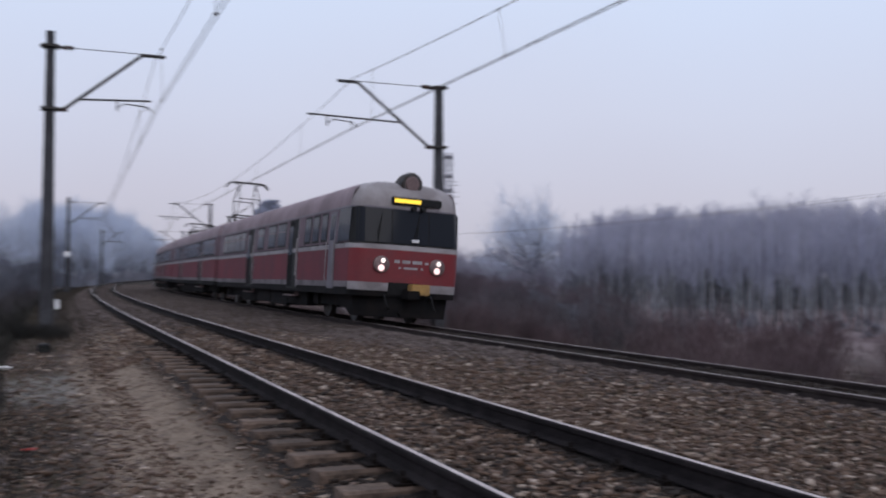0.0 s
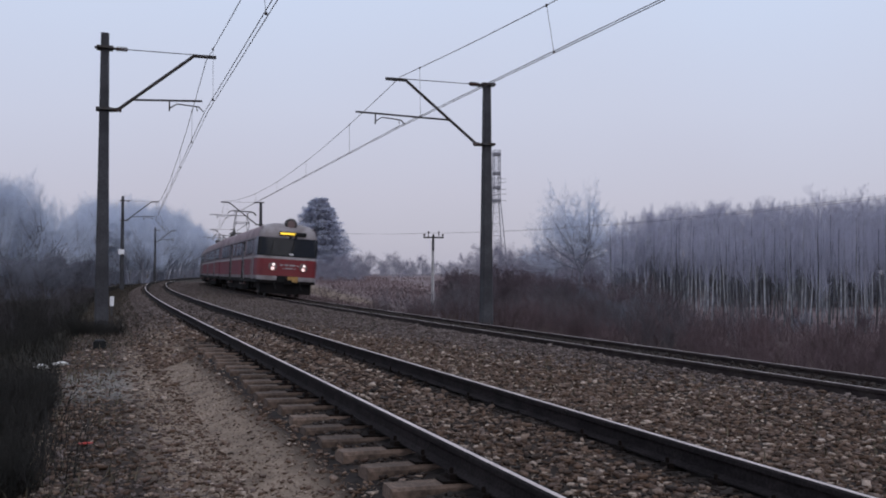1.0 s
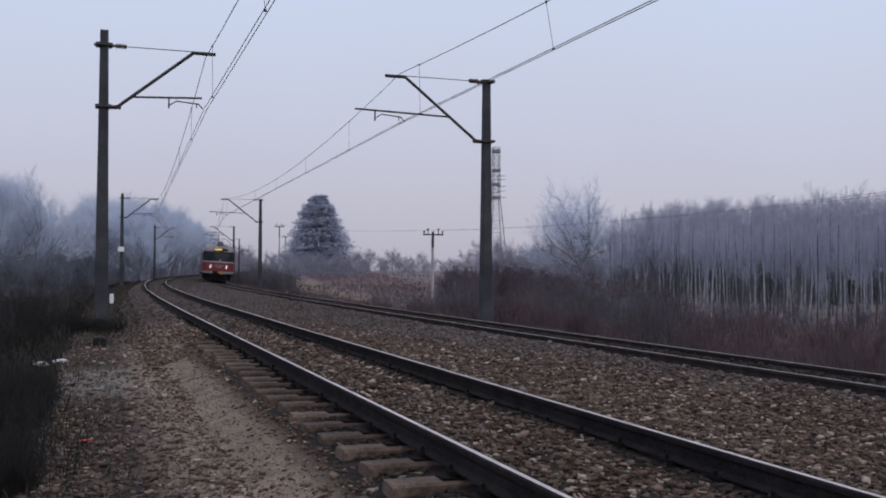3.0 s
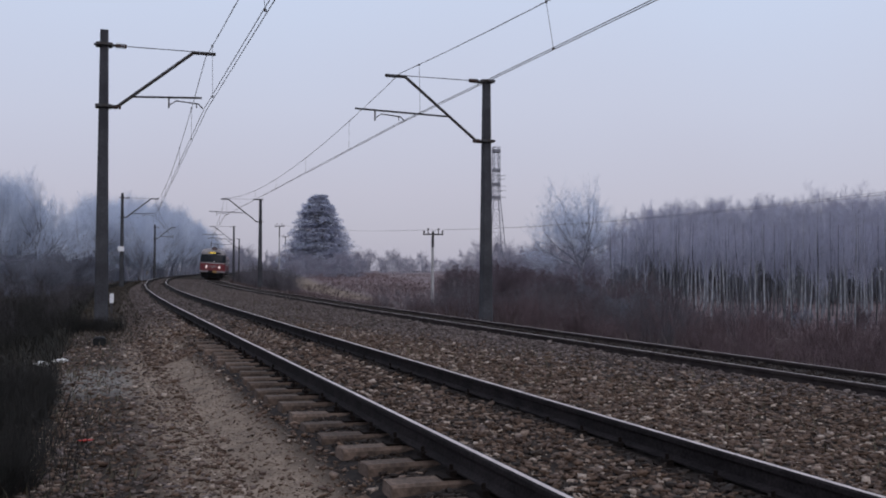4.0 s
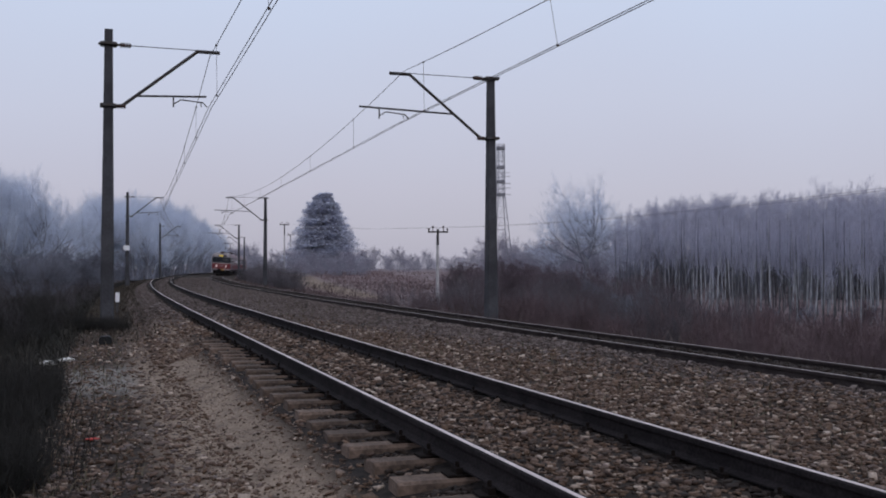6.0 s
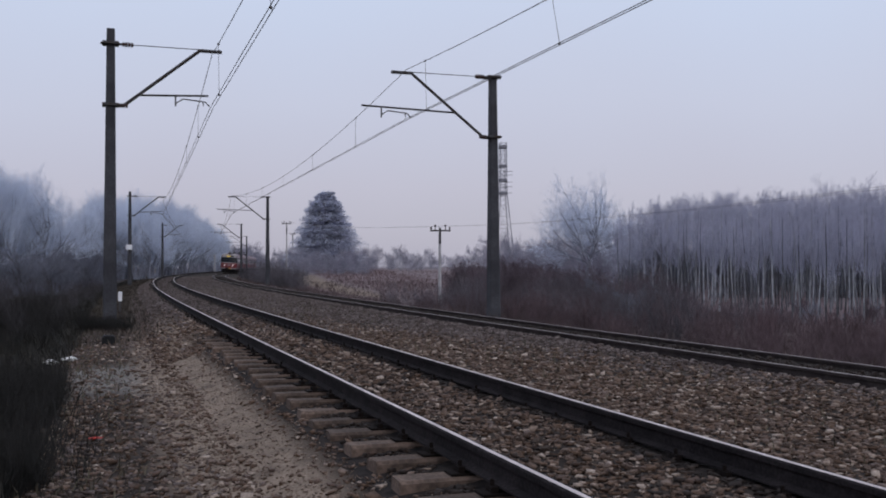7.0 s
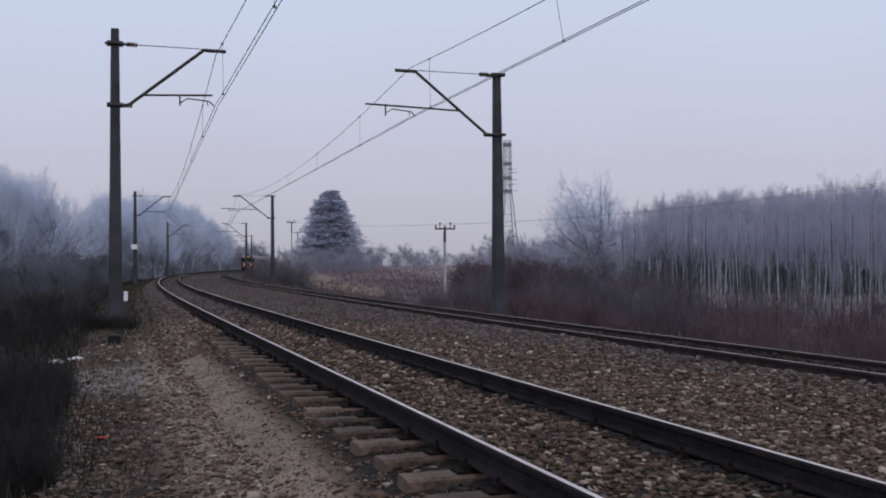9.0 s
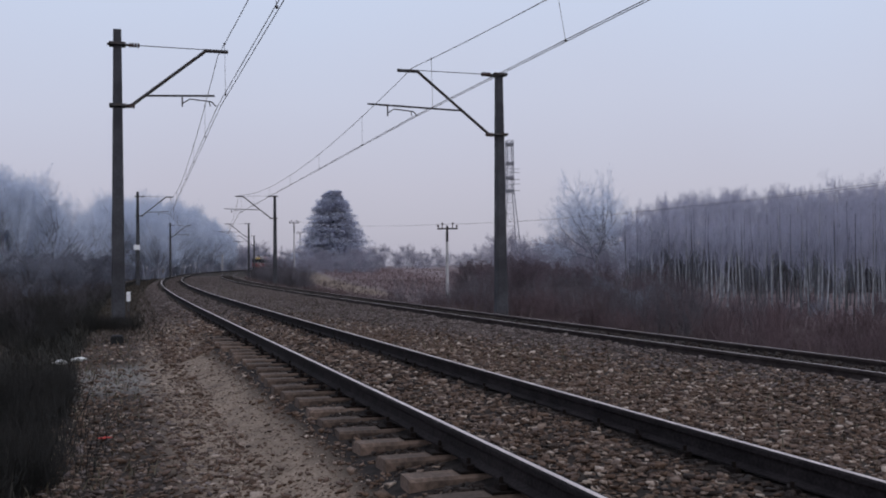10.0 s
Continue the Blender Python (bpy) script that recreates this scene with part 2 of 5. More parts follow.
# ------------------------------------------------------------ ground
def attribute_ground():
    m = bpy.data.materials.new("soil_grass_and_gravel")
    m.use_nodes = True
    n, l = m.node_tree.nodes, m.node_tree.links
    b = n["Principled BSDF"]
    b.inputs["Roughness"].default_value, b.inputs["Specular IOR Level"].default_value = 0.95, 0.15
    co = n.new("ShaderNodeTexCoord")

    def noise_tex(scale, detail=5):
        t = n.new("ShaderNodeTexNoise")
        t.inputs["Scale"].default_value, t.inputs["Detail"].default_value = scale, detail
        l.new(co.outputs["Object"], t.inputs["Vector"])
        return t

    def blend(t, c0, c1, lo=0.35, hi=0.65):
        r = n.new("ShaderNodeValToRGB")
        r.color_ramp.elements[0].position, r.color_ramp.elements[0].color = lo, (*c0, 1)
        r.color_ramp.elements[1].position, r.color_ramp.elements[1].color = hi, (*c1, 1)
        l.new(t.outputs["Fac"], r.inputs[0])
        return r

    def mix(fac, a, c):
        x = n.new("ShaderNodeMix")
        x.data_type = "RGBA"
        l.new(fac, x.inputs[0])
        l.new(a, x.inputs[6])
        l.new(c, x.inputs[7])
        return x.outputs[2]

    def zone(name):
        a, t, mul = n.new("ShaderNodeAttribute"), noise_tex(2.2, 8), n.new("ShaderNodeMath")
        a.attribute_name = name
        mul.operation = "MULTIPLY_ADD"
        mul.inputs[1].default_value = 1.7
        mul.inputs[2].default_value = -0.85
        l.new(t.outputs["Fac"], mul.inputs[0])
        add = n.new("ShaderNodeMath")
        add.operation, add.use_clamp = "ADD", True
        l.new(a.outputs["Fac"], add.inputs[0])
        l.new(mul.outputs[0], add.inputs[1])
        return add.outputs[0]

    grass = blend(noise_tex(0.35), (0.028, 0.021, 0.017), (0.060, 0.044, 0.034))
    # Gravel is near black: shade in the gaps between stones is painted in.
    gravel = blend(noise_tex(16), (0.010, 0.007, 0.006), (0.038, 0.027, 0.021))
    soil = blend(noise_tex(3.5, 9), (0.135, 0.094, 0.068), (0.27, 0.196, 0.147))
    grit = blend(noise_tex(55, 6), (0.085, 0.064, 0.050), (0.34, 0.27, 0.215), 0.3, 0.72)
    fines = blend(noise_tex(22, 6), (0.09, 0.08, 0.073), (0.235, 0.215, 0.198))
    # Oily black that also paints the shade along rails and between sleeper ends.
    oil_shade = blend(noise_tex(12), (0.010, 0.008, 0.008), (0.03, 0.023, 0.02))
    field = blend(noise_tex(0.12), (0.15, 0.11, 0.12), (0.24, 0.19, 0.195))
    grass_c = mix(zone("field"), grass.outputs[0], field.outputs[0])
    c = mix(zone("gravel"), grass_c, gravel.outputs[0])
    c = mix(zone("fines"), c, fines.outputs[0])
    half = n.new("ShaderNodeMix")
    half.data_type = "RGBA"
    half.inputs[0].default_value = 0.55
    l.new(soil.outputs[0], half.inputs[6])
    l.new(grit.outputs[0], half.inputs[7])
    c = mix(zone("path"), c, half.outputs[2])
    c = mix(zone("oil_shade"), c, oil_shade.outputs[0])
    l.new(c, b.inputs["Base Color"])
    bp, t = n.new("ShaderNodeBump"), noise_tex(30)
    bp.inputs["Strength"].default_value, bp.inputs["Distance"].default_value = 0.4, 0.010
    l.new(t.outputs["Fac"], bp.inputs["Height"])
    l.new(bp.outputs[0], b.inputs["Normal"])
    return m


def build_ground():
    s = np.concatenate([np.arange(-300, -10, 10), np.arange(-10, 5, 1), np.arange(5, 26, 0.2), np.arange(26, 60, 0.6), np.arange(60, 200, 3),
                        np.arange(200, 500, 12), np.arange(500, 2600, 100)])
    l = np.concatenate([np.linspace(-900, -60, 22), np.linspace(-55, -12, 26), np.arange(-11, 4, 0.12), np.linspace(4.2, 16, 40), np.linspace(18, 60, 24),
                        np.linspace(70, 900, 24)])
    S2, L2 = np.meshgrid(s, l, indexing="ij")
    x, y, _ = on_line(S2.ravel(), L2.ravel())
    z = ground_z(S2.ravel(), L2.ravel())
    i = np.arange(len(s) * len(l)).reshape(len(s), len(l))
    f = np.stack([i[:-1, :-1], i[:-1, 1:], i[1:, 1:], i[1:, :-1]], -1).reshape(-1, 4)
    me = arrays_mesh("ground", np.stack([x, y, z], 1), f, attribute_ground(), smooth=True)
    lf, sf = L2.ravel(), S2.ravel()

    def band(a, b, soft):
        return np.clip((lf - a) / soft + 0.5, 0, 1) * np.clip((b - lf) / soft + 0.5, 0, 1)
    # Last zone: oily stain with rail and sleeper-gap shade painted in.
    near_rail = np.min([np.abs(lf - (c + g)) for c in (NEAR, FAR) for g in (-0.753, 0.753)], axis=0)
    for name, v in (("gravel", band(-8.85, 2.2, 0.5)), ("path", np.maximum(band(-7.80, -6.86, 0.4) * 1.3 * np.clip((33 - sf) / 10, 0, 1), band(10.5, 14.5, 1.5) * np.clip((sf - 80) / 10, 0, 1) * np.clip((215 - sf) / 10, 0, 1))), ("fines", band(-9.15, -7.3, 0.8) * 1.4 * np.clip((sf - 14.0) / 2.4, 0, 1) * np.clip((19.8 - sf) / 1.0, 0, 1) - 0.45), ("field", np.maximum(np.clip((lf - 12) / 14, 0, 1), np.clip((lf - 3) / 4, 0, 1) * np.clip((sf - 48) / 20, 0, 1))), ("oil_shade", np.maximum(np.clip(1.0 - near_rail / 0.34, 0, 1), band(-6.78, -6.1, 0.12) * 1.2 * np.clip((21.2 - sf) / 0.8, 0, 1)))):
        me.attributes.new(name, "FLOAT", "POINT").data.foreach_set("value", v.astype(np.float32))
    return tagged(new("ground", me), "dark winter soil with dry grass, a trodden path and gravel", "ground", kind="structure")


build_ground()


# ------------------------------------------------------------ tracks
def rail_profile(cx, top, tilt=0.0):
    """Half outlines of a flat-bottomed rail about its centre: foot, web and head."""
    p = [(-0.0625, -0.150), (0.0625, -0.150), (0.0625, -0.139), (0.012, -0.122), (0.0085, -0.06), (0.010, -0.045), (0.034, -0.036),
         (0.0355, -0.010), (0.030, -0.003), (0.020, -0.0015), (-0.020, -0.0015), (-0.030, -0.003), (-0.0355, -0.010), (-0.034, -0.036), (-0.010, -0.045), (-0.0085, -0.06), (-0.012, -0.122), (-0.0625, -0.139)]
    return [(cx + a, top + b) for a, b in p]


def head_profile(cx, top):
    p = [(-0.016, -0.004), (0.016, -0.004), (0.016, -0.001), (0.012, 0.0005), (-0.012, 0.0005), (-0.016, -0.001)]
    return [(cx + a, top + b) for a, b in p]


def swept(profile, s_list):
    rows = []
    for s in s_list:
        z = float(rise(s))
        rows.append([(*(float(q) for q in on_line(s, l)[:2]), z + h) for l, h in profile])
    return Shape().rings(rows)


STATIONS = np.concatenate([np.arange(-40, 0, 5), np.arange(0, 60, 2), np.arange(60, 420, 5)])
SLEEPER_STEP = 0.59


def sleeper_places(first, count, seed):
    rng = random.Random(seed)
    return [first + i * SLEEPER_STEP + rng.uniform(-0.045, 0.045) for i in range(count)]


NEAR_PLACES, FAR_PLACES = sleeper_places(3.05, 150, 4), sleeper_places(6.0, 110, 5)


def sleeper_mesh(k):
    rng = random.Random(k)
    sh = Shape()
    rows = []
    for i in range(7):
        x = -1.25 + 2.5 * i / 6
        j = lambda a: rng.uniform(-a, a)
        w, h = 0.104 + j(0.007), j(0.006)
        rows.append([(x + j(0.012), -w, -0.16), (x + j(0.012), w, -0.16), (x + j(0.012), w + j(0.004), -0.02 + h), (x, w - 0.02, h), (x, -w + 0.02, h + j(0.004)),
                     (x + j(0.012), -w + j(0.004), -0.02 + h)])
    sh.rings(rows)
    return sh.mesh("sleeper", M_SLEEPER)


SLEEPERS = [sleeper_mesh(k) for k in range(6)]


def build_track(name, l0, left_top, right_top, label, places, plates, side_mat, head_mat):
    root = tagged(new(name), label, "railway track", "railway tracks", "structure")
    root.empty_display_size = 0.3
    for side, top in ((-0.753, left_top), (0.753, right_top)):
        rail = part("rail", swept(rail_profile(l0 + side, top), STATIONS), side_mat, root, "rust-dark steel rail")
        part("rail_head", swept(head_profile(l0 + side, top), STATIONS), head_mat, rail, "worn running surface")
    rng = random.Random(len(name))
    top = min(left_top, right_top) - 0.195
    lean = math.degrees(math.atan2(right_top - left_top, 1.506))
    plate = Shape().box(-0.17, 0.17, -0.075, 0.075, 0.0, 0.016).box(-0.115, -0.07, -0.05, 0.05, 0.016, 0.05).box(0.07, 0.115, -0.05, 0.05, 0.016, 0.05)
    plate.tube([(-0.092, 0, 0.02), (-0.092, 0, 0.085)], 0.014, 6).tube([(0.092, 0, 0.02), (0.092, 0, 0.085)], 0.014, 6)
    plate_me = plate.mesh("rail_plate", M_PLATE, bevel=0.003)
    for i, s in enumerate(places):
        sl = part("sleeper", SLEEPERS[rng.randrange(6)], None, root)
        sl.matrix_local = spot(s, l0 + rng.uniform(-0.05, 0.045), (left_top + right_top) / 2 - 0.195 + rng.uniform(-0.008, 0.006), rng.uniform(-2.4, 2.4)) @ pose(0, 0, 0, 0, -lean, 0)
        if i < plates:
            for side in (-0.753, 0.753):
                part("rail_plate", plate_me, None, sl, m=pose(side, 0, 0.004))
    rest = Shape()
    for s in np.arange(places[-1] + SLEEPER_STEP, 300, SLEEPER_STEP):
        rest.box(-1.25, 1.25, -0.12, 0.12, -0.1, 0, spot(s, l0, top))
    tagged(part("far_sleepers", rest, M_SLEEPER, root), "far row of weathered sleepers", kind="stuff")
    return root


build_track("railway_track", NEAR, 0.026, 0.0, "single railway track with polished rails on weathered sleepers", NEAR_PLACES, 45, M_RAIL, M_HEAD)
build_track("railway_track", FAR, -0.065, -0.152, "farther canted railway track beside the near one", FAR_PLACES, 20, M_DULLRAIL, M_DULLHEAD)


# ------------------------------------------------------------ overhead line
def build_mast(s, l, side, top, tie, strut, base, contact_l, extra):
    """A concrete mast whose bracket reaches over the track. side: +1 when the bracket points to the right."""
    root = tagged(new("catenary_mast"), "tapered dark concrete mast with steel bracket over the track", "catenary mast", "masts of the overhead line")
    root.matrix_world = spot(s, l, 0)
    z0 = base
    w0, w1 = 0.185, 0.105
    rows = []
    for k in range(7):
        t = k / 6
        z, w = z0 + (top - z0) * t, w0 + (w1 - w0) * t
        c = w * 0.28
        rows.append([(-w + c, -w, z), (w - c, -w, z), (w, -w + c, z), (w, w - c, z), (w - c, w, z), (-w + c, w, z), (-w, w - c, z), (-w, -w + c, z)])
    part("shaft", Shape().rings(rows), M_CONCRETE, root, "stained tapered concrete shaft")
    part("footing", Shape().box(-0.45, 0.45, -0.45, 0.45, z0 - 0.4, z0 + 0.12), M_CONCRETE, root, "concrete footing block", bevel=0.04)
    for h in (tie, strut):
        part("clamp", Shape().box(-0.21, 0.21, -0.21, 0.21, h - 0.035, h + 0.035), M_STEEL, root, "steel clamp", bevel=0.006)
    part("clamp_bar", Shape().box(-0.26 if side > 0 else -0.40, 0.40 if side > 0 else 0.26, -0.04, 0.04, tie - 0.025, tie + 0.025), M_STEEL, root)
    d = side
    reach = abs(l - contact_l)
    knee, tip = (reach - 0.42, reach + 0.16) if side > 0 else (reach - 0.16, reach + 0.44)
    arm = Shape().tube([(0.12 * d, 0, strut), (0.28 * d, 0, strut), (0.38 * d, 0, strut + 0.04), (knee * d, 0, tie - 0.02)], 0.045, 8)
    part("bracket_arm", arm, M_STEEL, root, "steel bracket tube", smooth=True)
    part("bracket_tip", Shape().tube([((knee - 0.05) * d, 0, tie - 0.03), (tip * d, 0, tie - 0.03)], 0.05, 8), M_STEEL, root)
    part("tie_rod", Shape().tube([(0.42 * d, 0, tie), (knee * d, 0, tie + 0.0)], 0.012, 6), M_STEEL, root)
    ins = Shape()
    for k in range(4):
        ins.tube([((0.3 + 0.07 * k) * d, 0, tie), ((0.36 + 0.07 * k) * d, 0, tie)], [0.075, 0.045], 10)
    part("insulator", ins, M_INSUL, root, "brown porcelain insulator", smooth=True)
    ins = Shape()
    for k in range(3):
        ins.tube([((0.24 + 0.07 * k) * d, 0, strut), ((0.3 + 0.07 * k) * d, 0, strut)], [0.07, 0.045], 10)
    part("insulator", ins, M_INSUL, root, smooth=True)
    q = (5.72 - strut) / (tie - strut)
    x_tube = 0.36 + (knee - 0.36) * q
    part("registration_tube", Shape().tube([(x_tube * d, 0, 5.72), ((reach + extra) * d, 0, 5.80)], 0.028, 8), M_STEEL, root, smooth=True)
    xa = (reach - 1.07) if side > 0 else (reach + 0.75)
    bend = 1 if side > 0 else -1
    steady = Shape().tube([(xa * d, 0, 5.76), (xa * d, 0, 5.47)], 0.022, 6)
    steady.tube([(xa * d, 0, 5.55), ((xa + 0.2 * bend) * d, 0, 5.68), ((xa + 0.78 * bend) * d, 0, 5.63), ((xa + 0.9 * bend) * d, 0, 5.51)], 0.018, 6)
    steady.tube([((xa + 0.72 * bend) * d, 0, 5.64), ((xa + 0.74 * bend) * d, 0, 5.51)], 0.014, 6)
    part("steady_arm", steady, M_STEEL, root, "curved steady arm", smooth=True)
    return root


LEFT_MASTS, RIGHT_MASTS = (-31.0, 29.85, 87.5, 146.0), (-28.0, 30.0, 83.0, 136.0, 190.0)
for i, s in enumerate(LEFT_MASTS):
    build_mast(s, NEAR - 2.79, 1, 7.45, 7.06, 5.42, -0.95, NEAR - 0.05, 0.0 - 0.2)
for i, s in enumerate(RIGHT_MASTS):
    build_mast(s, FAR + 2.82, -1, 6.88, 6.86, 5.03, -1.0, FAR + 0.05, 1.35)


def build_wires(name, masts, l0, stagger, contact, drift, label):
    """Straight spans from mast to mast; stagger: the wire's place beside the track's middle at each mast."""
    root = tagged(new(name), label, "overhead wire", "overhead wires")
    for i, (a, b) in enumerate(zip(masts[:-1], masts[1:])):
        ends = []
        for s, st in ((a, stagger[i]), (b, stagger[i + 1])):
            x, y, _ = on_line(s, l0 + st)
            ends.append(Vector((float(x), float(y), float(rise(s)))))

        def along(t, h, off=0.0):
            p = ends[0].lerp(ends[1], t)
            side = (ends[1] - ends[0]).normalized().cross(Vector((0, 0, 1)))
            return p + side * off + Vector((0, 0, h))

        def sag(t):
            return 5.95 + 0.97 * (2 * t - 1) ** 2
        part("carrier_wire", Shape().tube([along(k / 24, sag(k / 24), -drift * (1 - k / 24) if i == 0 else 0.0) for k in range(25)], 0.010, 5), M_WIRE, root, smooth=True)
        for off in (-0.03, 0.05):
            part("contact_wire", Shape().tube([along(0, contact, off), along(1, contact, off)], 0.009, 5), M_WIRE, root, smooth=True)
        n = int((b - a) / 8)
        for k in range(n):
            t = (k + 0.77) / n
            lo, hi = along(t, contact), along(t, sag(t), -drift * (1 - t) if i == 0 else 0.0)
            dr = Shape().tube([lo, hi], 0.005, 4)
            for q in (lo, hi):
                dr.box(-0.02, 0.02, -0.04, 0.04, -0.02, 0.02, Matrix.Translation(q))
            part("dropper", dr, M_WIRE, root)
    return root


build_wires("overhead_line", LEFT_MASTS, NEAR, (-0.55, -0.16, -0.15, -0.15), 5.5, 0.55, "carrier and contact wires hung over the near track")
build_wires("overhead_line", RIGHT_MASTS, FAR, (0.25, 0.06, -0.1, 0.0, 0.0), 5.45, 0.9, "carrier and twin contact wires over the far track")


# ------------------------------------------------------------ the train
M_RED = material("dusty_red_paint", (0.165, 0.013, 0.018), 0.5, scale=1.5, vary=0.12, second=(0.135, 0.02, 0.026), fine=30, bump=0.05, spec=0.4)
M_DUSTRED = material("faded_dusty_red_paint", (0.155, 0.034, 0.046), 0.7, scale=0.9, vary=0.14, second=(0.115, 0.036, 0.047), fine=20, bump=0.05, spec=0.2)
M_CREAM = material("dirty_cream_stripe", (0.31, 0.29, 0.30), 0.55, scale=2, vary=0.15, second=(0.20, 0.182, 0.188), bump=0.05)
M_GREY = material("grey_lilac_paint", (0.165, 0.15, 0.175), 0.55, scale=1.2, vary=0.12, second=(0.125, 0.112, 0.132), bump=0.05)
M_ROOF = material("grimy_reddish_roof_paint", (0.27, 0.205, 0.225), 0.75, scale=0.8, vary=0.18, second=(0.19, 0.14, 0.155), bump=0.1)
M_BROW = material("grimy_grey_cab_brow", (0.30, 0.275, 0.285), 0.65, scale=1.6, vary=0.18, second=(0.2, 0.175, 0.18), bump=0.08)
M_WALL = material("dusty_reddish_window_wall", (0.150, 0.098, 0.118), 0.65, scale=1.1, vary=0.16, second=(0.115, 0.080, 0.098), bump=0.05)
M_SILL = material("soiled_grey_sill", (0.17, 0.15, 0.16), 0.7, scale=1.5, vary=0.25, second=(0.09, 0.08, 0.085), bump=0.08)
# Set near black so the shade under the cars is part of the colour.
M_BLACK = material("black_underframe", (0.007, 0.007, 0.008), 0.9, scale=3, vary=0.3, second=(0.012, 0.010, 0.010), spec=0.12)
M_RUBBER = material("black_rubber_seal", (0.012, 0.012, 0.013), 0.8, bump=0)
M_YELLOW = material("ochre_coupler_cover", (0.42, 0.25, 0.08), 0.7, scale=4, vary=0.2, second=(0.3, 0.18, 0.07))
M_GLASS = glass("dark_cab_glass", (0.016, 0.018, 0.024), 0.12)
M_CHROME = material("dull_lamp_rim", (0.17, 0.12, 0.12), 0.45, 0.4, scale=6, vary=0.2, bump=0)
M_LAMP = glowing("headlamp_glow", (1.0, 0.80, 0.74), 0.95)
M_TAIL = glowing("marker_lamp_glow", (1.0, 0.58, 0.54), 0.95)
M_DISPLAY = glowing("amber_display_glow", (1.0, 0.68, 0.06), 1.15, (0.3, 0.2, 0.02))

CAR = 20.5
Z_W = [0.72, 1.0, 1.85, 1.97, 2.4, 2.85, 3.08, 3.25, 3.38, 3.48, 3.56, 3.61]
W_W = [1.42, 1.43, 1.44, 1.44, 1.43, 1.41, 1.38, 1.32, 1.22, 1.05, 0.72, 0.10]
F_W = [0.05, 0.0, 0.0, 0.01, 0.08, 0.16, 0.20, 0.26, 0.36, 0.50, 0.75, 1.3]


def half_width(z):
    return float(np.interp(z, Z_W, W_W))


def front_y(x, z, cab=True):
    """The y of the car's end wall, -y being its front; a cab's is bowed and raked."""
    w = half_width(z)
    if not cab:
        return -CAR / 2
    t = min(1.0, abs(x) / w)
    return -CAR / 2 + float(np.interp(z, Z_W, F_W)) + 0.14 * t ** 2 + 0.32 * max(0.0, (t - 0.82) / 0.18) ** 2


def skin(z_list, cab, out=0.0, side_from=None):
    """The car's outer wall between two heights, all the way round its front."""
    rows = []
    for z in z_list:
        w = half_width(z)
        row = []
        for k in range(9):
            y = CAR / 2 - (CAR - 0.6 - (1.6 if cab and z > 3.4 else 0)) * k / 8
            row.append((-w - out, y, z))
        xs = [math.sin(math.pi / 2 * (k / 10 * 2 - 1)) for k in range(11)]
        for q in xs:
            row.append((q * (w + out), front_y(q * w, z, cab) - out, z))
        for k in range(9):
            y = CAR / 2 - (CAR - 0.6 - (1.6 if cab and z > 3.4 else 0)) * (8 - k) / 8
            row.append((w + out, y, z))
        rows.append(row)
    return Shape().rings(rows, closed=True, caps=False)


def side_pane(y0, y1, z0, z1, side, out, thick=0.02):
    """A plate that lies on the curved side wall."""
    sh = Shape()
    rows = []
    for z in np.linspace(z0, z1, 5):
        w = half_width(float(z))
        a, b = side * (w - thick), side * (w + out)
        rows.append([(a, y0, z), (b, y0, z), (b, y1, z), (a, y1, z)])
    return sh.rings(rows)


def front_pane(x0, x1, z0, z1, out, thick=0.03):
    rows = []
    for z in np.linspace(z0, z1, 5):
        z = float(z)
        xs = np.linspace(x0, x1, 12)
        rows.append([(float(x), front_y(float(x), z) - out, z) for x in xs] + [(float(x), front_y(float(x), z) + thick, z) for x in xs[::-1]])
    return Shape().rings(rows)


def front_wrap(z_list, out, thick=0.03):
    """A plate that covers the whole bowed front, round both corners."""
    rows = []
    for z in z_list:
        w = half_width(z)
        xs = [w * math.sin(math.pi / 2 * (k / 14 - 1)) for k in range(29)]
        rows.append([(x * (1 + out / w), front_y(x, z) - out, z) for x in xs] + [(x * (1 - thick / w), front_y(x, z) + thick, z) for x in xs[::-1]])
    return Shape().rings(rows)


def add_window(root, y0, y1, side, z0=2.08, z1=2.74):
    fr = part("window_frame", side_pane(y0 - 0.06, y1 + 0.06, z0 - 0.06, z1 + 0.06, side, 0.008), M_RUBBER, root)
    part("pane", side_pane(y0, y1, z0, z1, side, 0.014), M_GLASS, fr)
    if y1 - y0 > 0.8:
        part("pane_bar", side_pane(y0, y1, z1 - 0.24, z1 - 0.21, side, 0.02), M_CHROME, fr)


